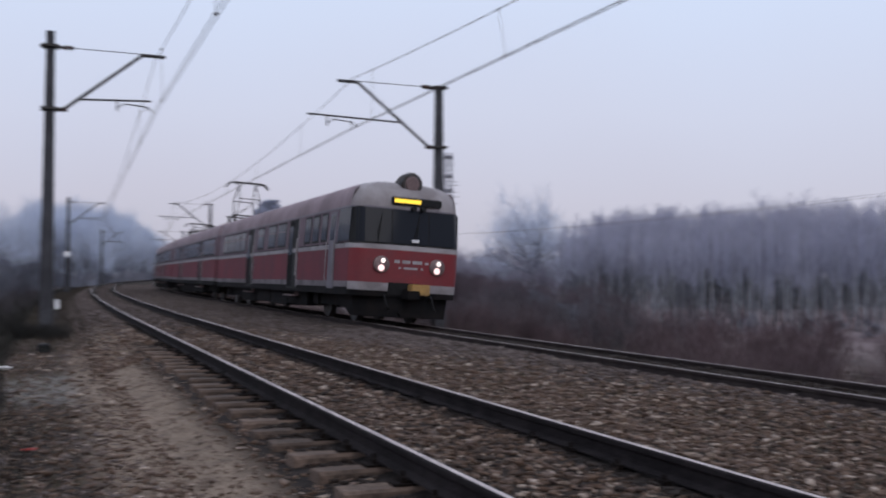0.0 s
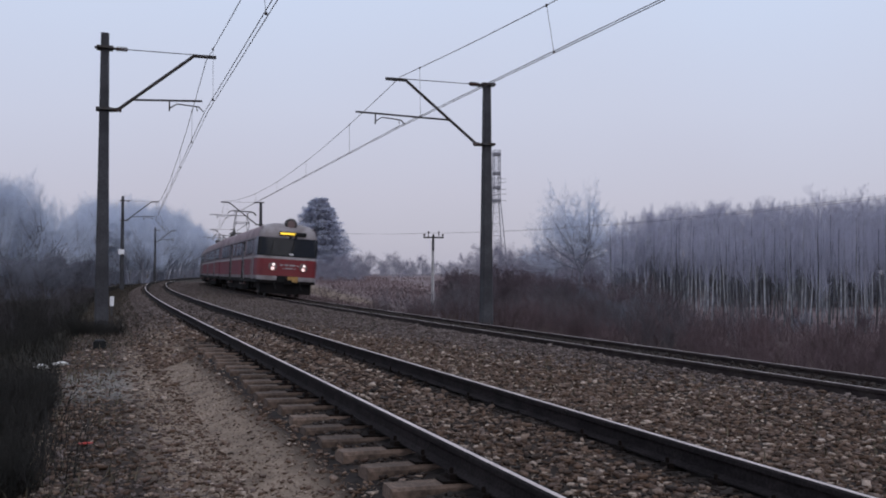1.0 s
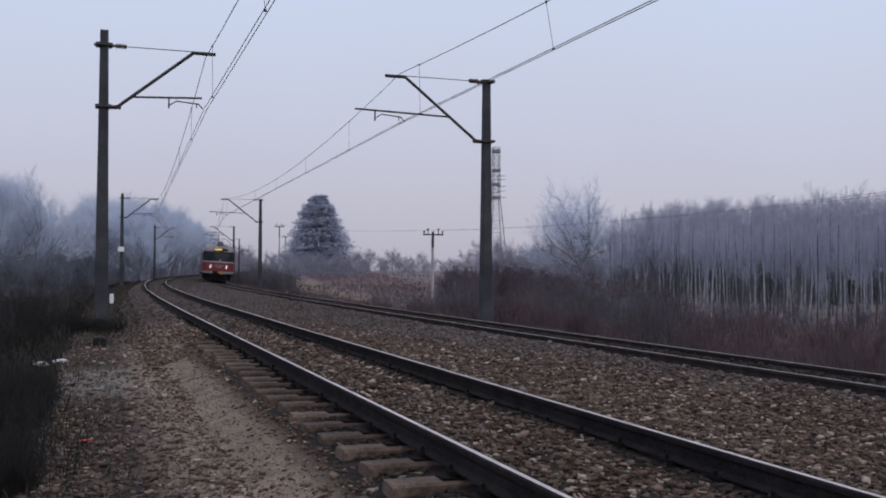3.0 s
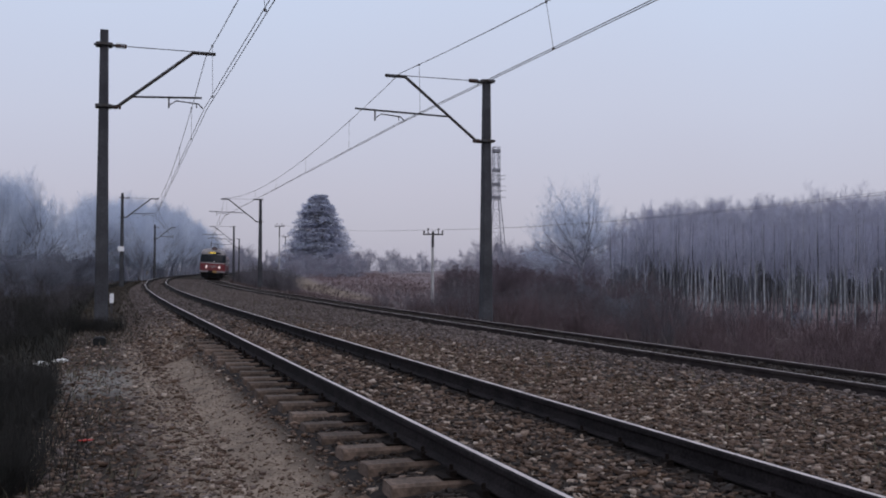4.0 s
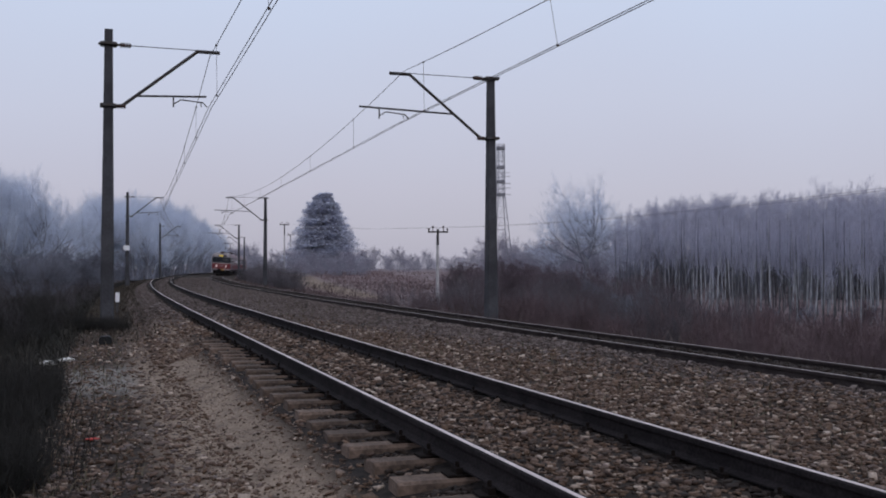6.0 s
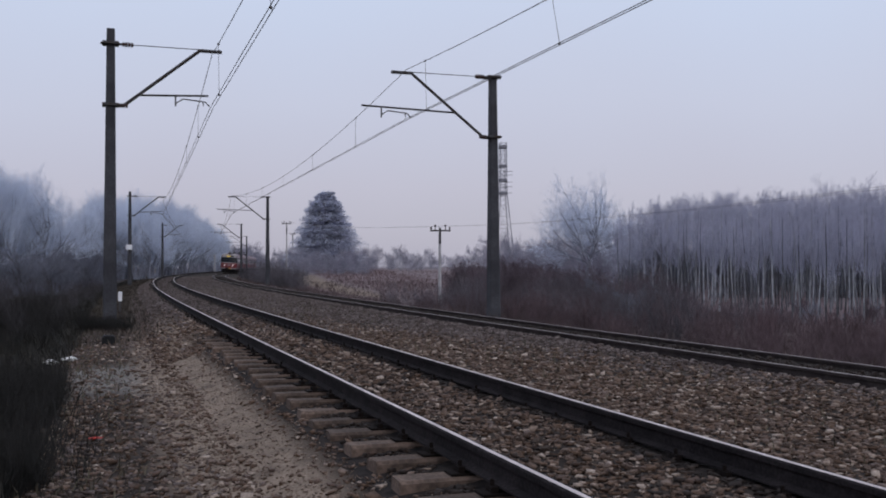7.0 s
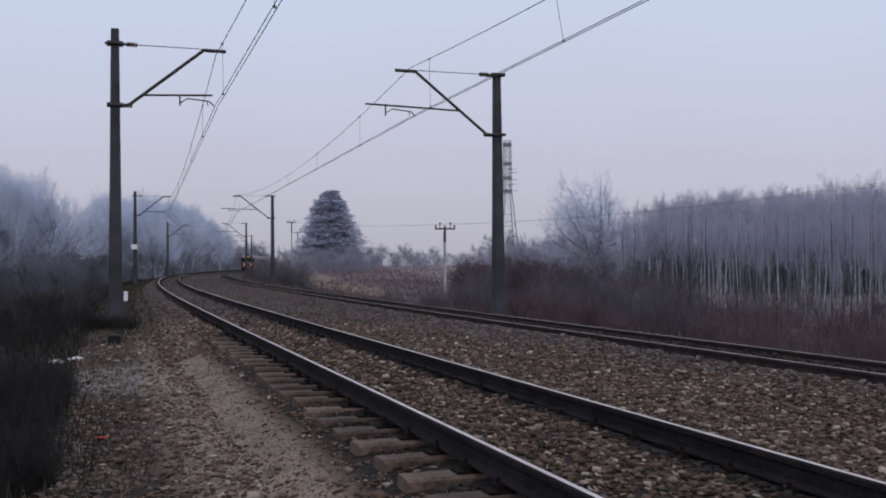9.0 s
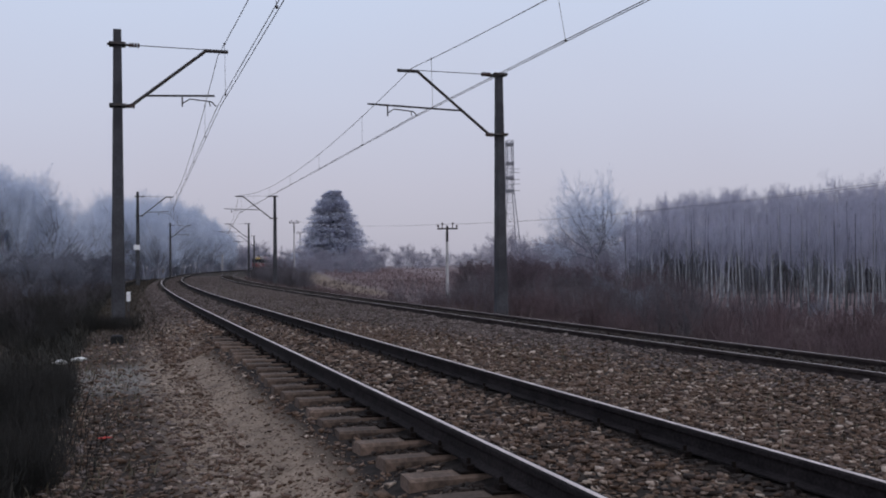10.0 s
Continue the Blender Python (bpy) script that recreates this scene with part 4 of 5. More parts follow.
def tree_template(name, seed, label, category, bark, twig, height, first, levels, trunk, group, fork=(3, 4), spread=0.7, up=0.10, shrink=0.64, limbs=7, fat=1.0, reach=0.31, stem_part=0.72, wander=0.05, stout=True):
    rng = random.Random(seed)
    stem, thick, thin = [], [], []
    p, d = Vector((0, 0, -0.3)), Vector((0, 0, 1))
    n = 8
    pts = [p]
    for k in range(n):
        d = (d + Vector((rng.gauss(0, wander), rng.gauss(0, wander), 0.1))).normalized()
        q = p + d * (height * stem_part / n)
        stem.append((*p, *q, trunk * (1 - 0.7 * k / n), trunk * (1 - 0.7 * (k + 1) / n)))
        p = q
        pts.append(p)
    for k in range(limbs):
        t = (first + (1 - first) * (k + rng.random() * 0.6) / limbs) * n
        i = min(n - 1, int(t))
        at = pts[i].lerp(pts[i + 1], t - i)
        grow(rng, at, turned(Vector((0, 0, 1)), rng.uniform(0.6, 1.25) * spread * 1.2, rng), height * reach * rng.uniform(0.85, 1.15) * (1.1 - 0.4 * t / n), trunk * 0.42, levels, levels, thick, thin, up, fork, shrink, spread)
    root = tagged(new(name), label, category, group)
    if not stout:
        thin, thick = thin + thick, []
    part("trunk", arrays_mesh("trunk", *prisms(stem + thick, 6), bark, True), None, root)
    tw = np.array(thin)
    tw[:, 6:8] = np.maximum(tw[:, 6:8], 0.005) * fat
    part("crown", arrays_mesh("crown", *prisms(tw, 3), twig), None, root, "fine leafless twigs")
    return root


def shrub_template(name, seed, label, twig, height, stems, group, spread=0.5, levels=2, fork=(2, 4), r=0.012):
    rng = random.Random(seed)
    thick, thin = [], []
    for _ in range(stems):
        a, w = rng.uniform(0, 2 * math.pi), rng.uniform(0, 0.45) * height * 0.6
        d = Vector((math.cos(a) * rng.uniform(0, spread), math.sin(a) * rng.uniform(0, spread), 1)).normalized()
        grow(rng, Vector((math.cos(a) * w, math.sin(a) * w, -0.2)), d, height * rng.uniform(0.4, 0.62), r * rng.uniform(0.7, 1.3), levels, levels, thick, thin, 0.10, fork, 0.6, 0.6)
    root = tagged(new(name), label, "shrub", group)
    tw = np.array(thick + thin)
    tw[:, 6:8] = np.maximum(tw[:, 6:8], 0.0032)
    tagged(part("branchwork", arrays_mesh("branchwork", *prisms(tw, 3), twig), None, root), kind="stuff")
    return root


PLANTED = set()


def plant(template, deg, dist, top, turn, sink=0.0):
    """A tree at a bearing whose top reaches that many degrees over the eye's level."""
    x, y, z = bearing(deg, dist)
    if -11.0 < float(line_coords(x, y)[1][0]) < 5.0:
        return None
    tall = max(v.co.z for c in template.children for v in c.data.vertices) if "tall" not in template else template["tall"]
    template["tall"] = tall
    goal = EYE[2] + dist / math.cos(radians(deg)) * math.tan(radians(top)) - z + sink
    return plant_at(template, x, y, z - sink, goal / tall, turn)


def plant_at(template, x, y, z, size, turn):
    m = pose(x, y, z, 0, 0, turn)
    if template.name in PLANTED:
        ob = copy_thing(template, m)
    else:
        PLANTED.add(template.name)
        ob = template
        ob.matrix_basis = m
    ob.scale = (size, size, size)
    return ob


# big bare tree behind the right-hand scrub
big = tree_template("bare_tree", 5, "tall broad leafless tree rising from scrub", "tree", M_HAZEBARK, M_HAZETWIG, 12.0, 0.42, 4, 0.30, "bare trees", fork=(4, 5), spread=0.92, limbs=16, up=0.04, reach=0.36, fat=1.0, shrink=0.62, stem_part=0.50)
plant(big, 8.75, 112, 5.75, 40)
side_tree = tree_template("bare_tree", 8, "leafless tree beyond the brush painted pale with haze", "tree", M_HAZEBARK, M_HAZETWIG, 12.0, 0.14, 4, 0.24, "bare trees", fork=(4, 4), spread=0.62, limbs=12, up=0.10)
slim_tree = tree_template("bare_tree", 9, "slender leafless tree painted pale with haze", "tree", M_HAZEBARK, M_HAZETWIG, 12.5, 0.14, 4, 0.18, "bare trees", fork=(3, 5), spread=0.55, limbs=12, up=0.13)
rng = random.Random(3)
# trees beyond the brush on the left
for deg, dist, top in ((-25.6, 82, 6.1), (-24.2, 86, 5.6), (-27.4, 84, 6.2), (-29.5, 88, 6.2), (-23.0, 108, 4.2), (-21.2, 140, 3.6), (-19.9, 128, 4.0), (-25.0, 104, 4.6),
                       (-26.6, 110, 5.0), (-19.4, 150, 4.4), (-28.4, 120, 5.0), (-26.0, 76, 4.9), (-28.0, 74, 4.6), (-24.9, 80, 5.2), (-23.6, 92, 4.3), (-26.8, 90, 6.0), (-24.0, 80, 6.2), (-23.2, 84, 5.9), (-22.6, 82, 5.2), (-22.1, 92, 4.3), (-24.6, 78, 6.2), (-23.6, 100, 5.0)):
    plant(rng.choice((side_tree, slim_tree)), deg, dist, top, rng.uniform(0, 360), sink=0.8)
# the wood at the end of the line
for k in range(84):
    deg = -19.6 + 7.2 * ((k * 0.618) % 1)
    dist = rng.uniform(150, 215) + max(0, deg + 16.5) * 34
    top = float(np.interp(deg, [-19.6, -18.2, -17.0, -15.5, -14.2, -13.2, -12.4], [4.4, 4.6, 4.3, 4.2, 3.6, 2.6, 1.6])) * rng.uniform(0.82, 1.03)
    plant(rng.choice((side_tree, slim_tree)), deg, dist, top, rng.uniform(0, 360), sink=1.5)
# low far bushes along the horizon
far_bush = tree_template("far_bush", 15, "low far bush painted pale with haze on the field's edge", "bush", M_HAZEBARK, M_HAZESCRUB, 4.0, 0.05, 3, 0.07, "far bushes", fork=(4, 5), spread=0.8, limbs=14, up=0.05)
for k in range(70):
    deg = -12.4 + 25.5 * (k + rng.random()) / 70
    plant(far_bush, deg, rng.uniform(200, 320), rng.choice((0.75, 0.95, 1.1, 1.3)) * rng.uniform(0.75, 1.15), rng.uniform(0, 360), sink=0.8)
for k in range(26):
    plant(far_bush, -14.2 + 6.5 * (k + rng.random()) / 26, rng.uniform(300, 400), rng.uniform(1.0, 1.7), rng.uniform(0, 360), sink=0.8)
for k in range(14):
    plant(far_bush, -8.6 + 4.4 * (k + rng.random()) / 14, rng.uniform(160, 186), rng.uniform(0.5, 1.4), rng.uniform(0, 360), sink=0.6)
hedge = tree_template("hedge_bush", 16, "dark leafless hedge bush beyond the brush", "bush", M_BARK, M_HEDGE, 4.0, 0.05, 3, 0.07, "hedge bushes", fork=(4, 5), spread=0.8, limbs=16, up=0.05)
thicket = tree_template("thicket_bush", 17, "dark reddish leafless thicket beside the embankment", "bush", M_BARK, M_THICKET, 4.0, 0.05, 3, 0.06, "thicket bushes", fork=(4, 5), spread=0.8, limbs=16, up=0.06)
for k in range(60):
    plant(hedge, -31 + 19 * (k + rng.random()) / 60, rng.uniform(62, 110), rng.uniform(0.9, 1.6), rng.uniform(0, 360), sink=0.8)
for k in range(18):
    plant(far_bush, 3.2 + 8.5 * (k + rng.random()) / 18, rng.uniform(118, 165), rng.uniform(1.1, 2.3), rng.uniform(0, 360), sink=0.8)
for k in range(26):
    deg = 1.2 + 8.5 * (k + rng.random()) / 26
    plant(thicket, deg, rng.uniform(62, 92), rng.uniform(0.1, 1.0) - 0.12 * max(0.0, deg - 4), rng.uniform(0, 360), sink=0.5)
for k in range(44):
    deg = 6.5 + 26.5 * ((k + rng.random()) / 44) ** 1.6
    plant(thicket if k % 2 else hedge, deg, rng.uniform(44, 58) + max(0, 11 - deg) * 6, rng.uniform(-1.2, 0.0) + (0.1 if deg < 14 else -1.4), rng.uniform(0, 360), sink=0.3)
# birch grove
# Birch crowns: haze painted in as pale lilac twigs.
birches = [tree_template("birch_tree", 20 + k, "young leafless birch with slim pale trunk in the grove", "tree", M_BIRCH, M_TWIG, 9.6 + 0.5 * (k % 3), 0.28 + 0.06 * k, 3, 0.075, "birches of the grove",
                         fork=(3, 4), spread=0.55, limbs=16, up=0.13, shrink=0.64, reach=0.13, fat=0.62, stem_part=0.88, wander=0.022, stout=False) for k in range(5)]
for k in range(290):
    deg = 10.6 + 22.3 * ((k * 0.618034) % 1)
    deep = ((k * 7) % 290) / 290
    dist = float(np.interp(deg, [10, 14, 17, 20, 33], [84, 78, 56, 47, 47])) + 62 * deep
    top = float(np.interp(deg, [10, 11.5, 13, 14.5, 33], [2.2, 3.2, 4.0, 4.4, 4.7])) * rng.uniform(0.80, 1.02) + (0.6 if k % 17 == 0 else 0)
    plant(birches[k % 5], deg, dist, top, rng.uniform(0, 360))
# undergrowth in the depth of the grove
for k in range(46):
    plant(hedge, 12 + 21 * (k + rng.random()) / 46, rng.uniform(88, 128), rng.uniform(1.0, 3.0), rng.uniform(0, 360), sink=0.5)


# ------------------------------------------------------------ conifer
def build_conifer():
    rng = random.Random(12)
    root = tagged(new("conifer_tree"), "dense grey-green conifer beside the line, haze painted into its colour", "tree")
    h = 13.3
    part("trunk", Shape().tube([(0, 0, -0.4), (0.05, 0, h * 0.5), (0, 0.05, h * 0.93)], [0.24, 0.15, 0.03], 8), M_BARK, root, smooth=True)
    tri_v, tri_f, limbs = [], [], []
    tiers = 27
    for k in range(tiers):
        t = (k + 0.3 * rng.random()) / tiers
        z0 = 0.3 + (h - 0.15) * t
        prof = float(np.interp(t, [0, 0.1, 0.3, 0.5, 0.65, 0.78, 0.9, 1.0], [3.2, 3.8, 3.75, 3.25, 2.6, 2.0, 1.3, 0.5])) * rng.uniform(0.84, 1.1)
        count = 10 + int(prof * 6)
        for b in range(count):
            a = 2 * math.pi * (b + rng.random() * 0.8) / count
            ax, side = Vector((math.cos(a), math.sin(a), 0)), Vector((-math.sin(a), math.cos(a), 0))
            reach = prof * rng.uniform(0.66, 1.08)
            z = z0 + rng.uniform(-0.2, 0.2)
            droop = rng.uniform(0.02, 0.20)
            tip = ax * reach + Vector((0, 0, z - droop * reach))
            limbs.append((0, 0, z, *tip, 0.03, 0.008))
            # flat sprays of needles that hang along the bough, widest at two thirds
            for j in range(60):
                u = 0.22 + 0.78 * rng.random() ** 0.7
                wide = 0.52 * (1.15 - abs(u - 0.6)) * min(1.0, reach / 2)
                q = rng.uniform(-1, 1)
                o = Vector((0, 0, z)).lerp(tip, u) + side * (q * wide) + Vector((0, 0, -0.10 * abs(q) + rng.gauss(0, 0.13)))
                d = (ax * rng.uniform(0.4, 1.0) + side * (q + rng.gauss(0, 0.35)) + Vector((0, 0, rng.gauss(-0.35, 0.38)))).normalized()
                w3 = d.cross(Vector((rng.gauss(0, 0.6), rng.gauss(0, 0.6), 1))).normalized()
                l, w = rng.uniform(0.16, 0.34), rng.uniform(0.05, 0.09)
                v = len(tri_v)
                tri_v += [tuple(o - w3 * w), tuple(o + w3 * w), tuple(o + d * l)]
                tri_f.append((v, v + 1, v + 2))
    part("bough_frame", arrays_mesh("bough_frame", *prisms(limbs, 4), M_HAZEBARK), None, root)
    part("needles", arrays_mesh("needles", np.array(tri_v), np.array(tri_f), M_NEEDLE), None, root, "needle sprays with haze painted in")
    x, y, z = bearing(-6.66, 200)
    tall = (EYE[2] + 200 * 0.0785 - z + 0.8) / h
    root.matrix_world = pose(x, y, z - 0.8, 0, 0, 30) @ Matrix.Diagonal((2.25, 2.25, tall, 1))


build_conifer()

# ------------------------------------------------------------ scrub
red_shrubs = [shrub_template("shrub", 40 + k, "leafless reddish-brown scrub beside the embankment", M_REDTWIG, 1.5, 26, "scrub along the line") for k in range(3)]
grey_shrubs = [shrub_template("shrub", 50 + k, "leafless grey scrub with pale twigs", M_GREYTWIG, 2.0, 24, "scrub along the line") for k in range(2)]
dark_shrubs = [shrub_template("shrub", 60 + k, "dark tangled weeds beside the path", M_DARKTWIG, 1.1, 34, "weeds beside the path", spread=0.8) for k in range(3)]
brown_shrubs = [shrub_template("shrub", 56 + k, "leafless grey-brown scrub in a mound beside the line", M_BROWNTWIG, 1.7, 28, "scrub along the line") for k in range(1)]
rng = random.Random(77)


def scatter(templates, n, s0, s1, l0, l1, lo, hi):
    for k in range(n):
        s, l = s0 + (s1 - s0) * (k + rng.random()) / n, rng.uniform(l0, l1)
        if 17 < s < 27.5 and -10.3 < l < -8:
            continue
        x, y, _ = on_line(s, l)
        if l > 3 and -1.9 < math.degrees(math.atan2(float(x), float(y))) < 1.0 and y > 30:
            hi = lo * 1.05
        plant_at(rng.choice(templates), float(x), float(y), float(ground_z(s, l)), rng.uniform(lo, hi), rng.uniform(0, 360))


scatter(red_shrubs, 46, 6, 34, 3.6, 7.5, 0.55, 0.85)
scatter(red_shrubs + grey_shrubs[:1], 40, 20, 60, 4.5, 11, 0.85, 1.35)
scatter(grey_shrubs + red_shrubs, 30, 30, 70, 10, 22, 0.8, 1.3)
scatter(red_shrubs, 30, 10, 44, 9, 24, 0.7, 1.1)
scatter(dark_shrubs, 36, 19, 50, -14, -9.5, 0.7, 1.15)
scatter(dark_shrubs, 6, 27.6, 30.5, -10, -8.55, 0.45, 0.7)
scatter(dark_shrubs, 8, 27.6, 29.4, -8.7, -7.8, 0.36, 0.55)
scatter(red_shrubs, 8, 25.5, 29.5, 2.6, 3.8, 0.3, 0.45)
scatter(dark_shrubs, 44, 9.0, 12.5, -10.8, -8.95, 0.32, 0.54)
scatter(dark_shrubs, 32, 12, 17, -10.8, -8.9, 0.36, 0.62)
scatter(dark_shrubs, 30, 14, 21, -12.5, -9.2, 0.5, 0.85)
scatter(grey_shrubs + brown_shrubs, 46, 86, 128, 3.2, 7.2, 0.9, 1.6)
for k in range(26):
    y = rng.uniform(6.7, 9.0)
    x = -0.418 * y - rng.random() * 1.1
    s, l = line_coords(x, y)
    plant_at(rng.choice(dark_shrubs), x, y, float(ground_z(s, l)[0]), rng.uniform(0.22, 0.42), rng.uniform(0, 360))


def scatter_far(name, template, zones, label):
    """Farther scrub, joined: rows of count, s from and to, l from and to, least and greatest size."""
    me = template.children[0].data
    co = np.empty(len(me.vertices) * 3, dtype=np.float32)
    me.vertices.foreach_get("co", co)
    co = co.reshape(-1, 3)
    fi = np.empty(len(me.loops), dtype=np.int32)
    me.loops.foreach_get("vertex_index", fi)
    fi = fi.reshape(-1, 4)
    vs, fs = [], []
    for n, s0, s1, l0, l1, lo, hi in zones:
        for k in range(n):
            s, l = s0 + (s1 - s0) * (k + rng.random()) / n, rng.uniform(l0, l1)
            x, y, _ = on_line(s, l)
            a, q = rng.uniform(0, 6.28), rng.uniform(lo, hi)
            c, d = math.cos(a) * q, math.sin(a) * q
            vs.append(np.stack([co[:, 0] * c - co[:, 1] * d + float(x), co[:, 0] * d + co[:, 1] * c + float(y), co[:, 2] * q + float(ground_z(s, l))], 1))
            fs.append(fi + len(co) * (len(vs) - 1))
    ob = new(name, arrays_mesh(name, np.concatenate(vs), np.concatenate(fs), me.materials[0]))
    tagged(ob, label, "scrub", kind="stuff")
    for c in list(template.children):
        bpy.data.objects.remove(c)
    bpy.data.objects.remove(template)


def light_shrub(seed, mat, h):
    return shrub_template("shrub", seed, "far scrub", mat, h, 11, "", r=0.02, fork=(2, 3))


scatter_far("far_scrub", light_shrub(70, M_REDTWIG, 1.5), [(50, 55, 125, 4.5, 7.5, 0.25, 0.5), (30, 125, 230, 5, 10, 0.7, 1.2), (24, 40, 90, 12, 30, 0.6, 1.1)], "far reddish scrub along the line")
scatter_far("far_scrub", light_shrub(71, M_GREYTWIG, 1.8), [(10, 60, 120, 16, 40, 0.3, 0.6), (26, 110, 260, -30, -11.5, 0.8, 1.4)], "far grey scrub on the field")
scatter_far("far_scrub", light_shrub(72, M_BROWNTWIG, 1.7), [(90, 22, 60, -32, -11.5, 0.8, 1.15), (110, 50, 130, -60, -11.0, 0.9, 1.5), (40, 30, 90, -12, -9.2, 0.45, 0.75)], "far dark brush beside the near track")


# ------------------------------------------------------------ grass
def build_grass(name, seed, n, s0, s1, bands, colours, label, tall, crowd=1.7):
    g = np.random.default_rng(seed)
    s = s0 + (s1 - s0) * g.random(n) ** crowd
    pick = g.integers(0, len(bands), n)
    lo, hi = np.array(bands)[pick].T
    l = lo + (hi - lo) * g.random(n)
    x, y, _ = on_line(s, l)
    z = ground_z(s, l)
    base = np.stack([x, y, z], 1)
    a, lean, hgt = g.random(n) * 6.283, g.random(n) * 0.9, tall * (0.4 + g.random(n))
    d = np.stack([np.cos(a) * lean, np.sin(a) * lean, np.ones(n)], 1) * hgt[:, None]
    w = np.stack([-np.sin(a), np.cos(a), np.zeros(n)], 1) * (0.004 + 0.00022 * s)[:, None]
    mid = base + d * 0.55
    tip = base + d * np.array([1.35, 1.35, 0.92])
    v = np.stack([base - w, base + w, mid + w * 0.7, mid - w * 0.7, tip, tip + w * 0.1], 1).reshape(-1, 3)
    o = (np.arange(n) * 6)[:, None]
    f = np.concatenate([o + np.array([[0, 1, 2, 3]]), o + np.array([[3, 2, 5, 4]])])
    ob = new(name, arrays_mesh(name, v, f, island_material(name + "_blades", colours, vary=0.1, bump=0)))
    return tagged(ob, label, "grass", kind="stuff")


build_grass("dry_grass", 1, 42000, 4, 120, [(-40, -9.6), (-14, -9.0), (-10.5, -8.85)], [(0.010, 0.010, 0.009), (0.019, 0.018, 0.015), (0.036, 0.032, 0.026)], "dark matted winter grass beside the path", 0.28)
build_grass("dry_grass", 2, 42000, 5, 130, [(2.3, 9), (3, 26), (2.2, 4.5)], [(0.055, 0.037, 0.036), (0.09, 0.064, 0.06), (0.125, 0.095, 0.088)], "reddish dry grass on the embankment", 0.4)
build_grass("dry_grass", 4, 16000, 24, 130, [(-10, -7.5), (-9, -7.1)], [(0.026, 0.022, 0.017), (0.05, 0.04, 0.031), (0.075, 0.056, 0.044)], "low dark grass along the trackside", 0.12, 1.0)
build_grass("dry_grass", 6, 30000, 45, 200, [(2.4, 10), (15, 30), (15, 60)], [(0.13, 0.088, 0.095), (0.18, 0.128, 0.135), (0.25, 0.19, 0.195)], "pale pinkish dry grass on the field", 0.35, 1.2)
build_grass("weed_tufts", 3, 2600, 5, 60, [(-8.9, -8.0), (-4.0, -1.4)], [(0.05, 0.045, 0.03), (0.12, 0.10, 0.07)], "sparse dry weeds among the stones", 0.1)


# ------------------------------------------------------------ poles, pylon, signs, litter
def build_telephone_pole(x, y, z, h, turn):
    root = tagged(new("telephone_pole"), "pale concrete telephone pole with a dark wooden top", "telephone pole", "telephone poles")
    root.matrix_world = pose(x, y, z, 0, 0, turn)
    part("stub", Shape().tube([(0, 0, -0.3), (0, 0, h * 0.93)], [0.12, 0.095], 10), M_POLE, root, "pale concrete stub", smooth=True)
    part("post", Shape().tube([(0, -0.13, h * 0.80), (0, -0.13, h)], [0.085, 0.08], 10), M_STEEL, root, "dark wooden post", smooth=True)
    arm = part("crossarm", Shape().box(-0.75, 0.75, -0.29, -0.2, h - 0.28, h - 0.17), M_STEEL, root, bevel=0.01)
    for q in (-0.68, -0.38, 0.38, 0.68):
        up = 0.34 if abs(q) < 0.5 else 0.16
        part("insulator", Shape().tube([(q, -0.245, h - 0.17), (q, -0.245, h - 0.28 + up), (q, -0.245, h - 0.2 + up), (q, -0.245, h - 0.12 + up)], [0.03, 0.03, 0.09, 0.05], 8), M_INSUL, arm, smooth=True)
    return root


TELE = []
for deg, dist, top in ((0.1, 70, 3.95), (-8.93, 150, 8.1), (-8.58, 205, 8.4), (31.5, 31, 4.1)):
    x, y, z = bearing(deg, dist)
    build_telephone_pole(x, y, z, top - z, 10)
    TELE.append((x, y, top))
for a, b in ((TELE[1], TELE[0]), (TELE[0], TELE[3])):
    root = tagged(new("telephone_wire"), "thin telephone wires strung between the poles", "telephone wire", "telephone wires")
    for q in (-0.38, 0.38):
        pts = []
        for k in range(15):
            t = k / 14
            pts.append((a[0] + (b[0] - a[0]) * t + q, a[1] + (b[1] - a[1]) * t - 0.2, a[2] + (b[2] - a[2]) * t + 0.1 - 1.6 * t * (1 - t)))
        part("wire", Shape().tube(pts, 0.005, 4), M_WIRE, root)


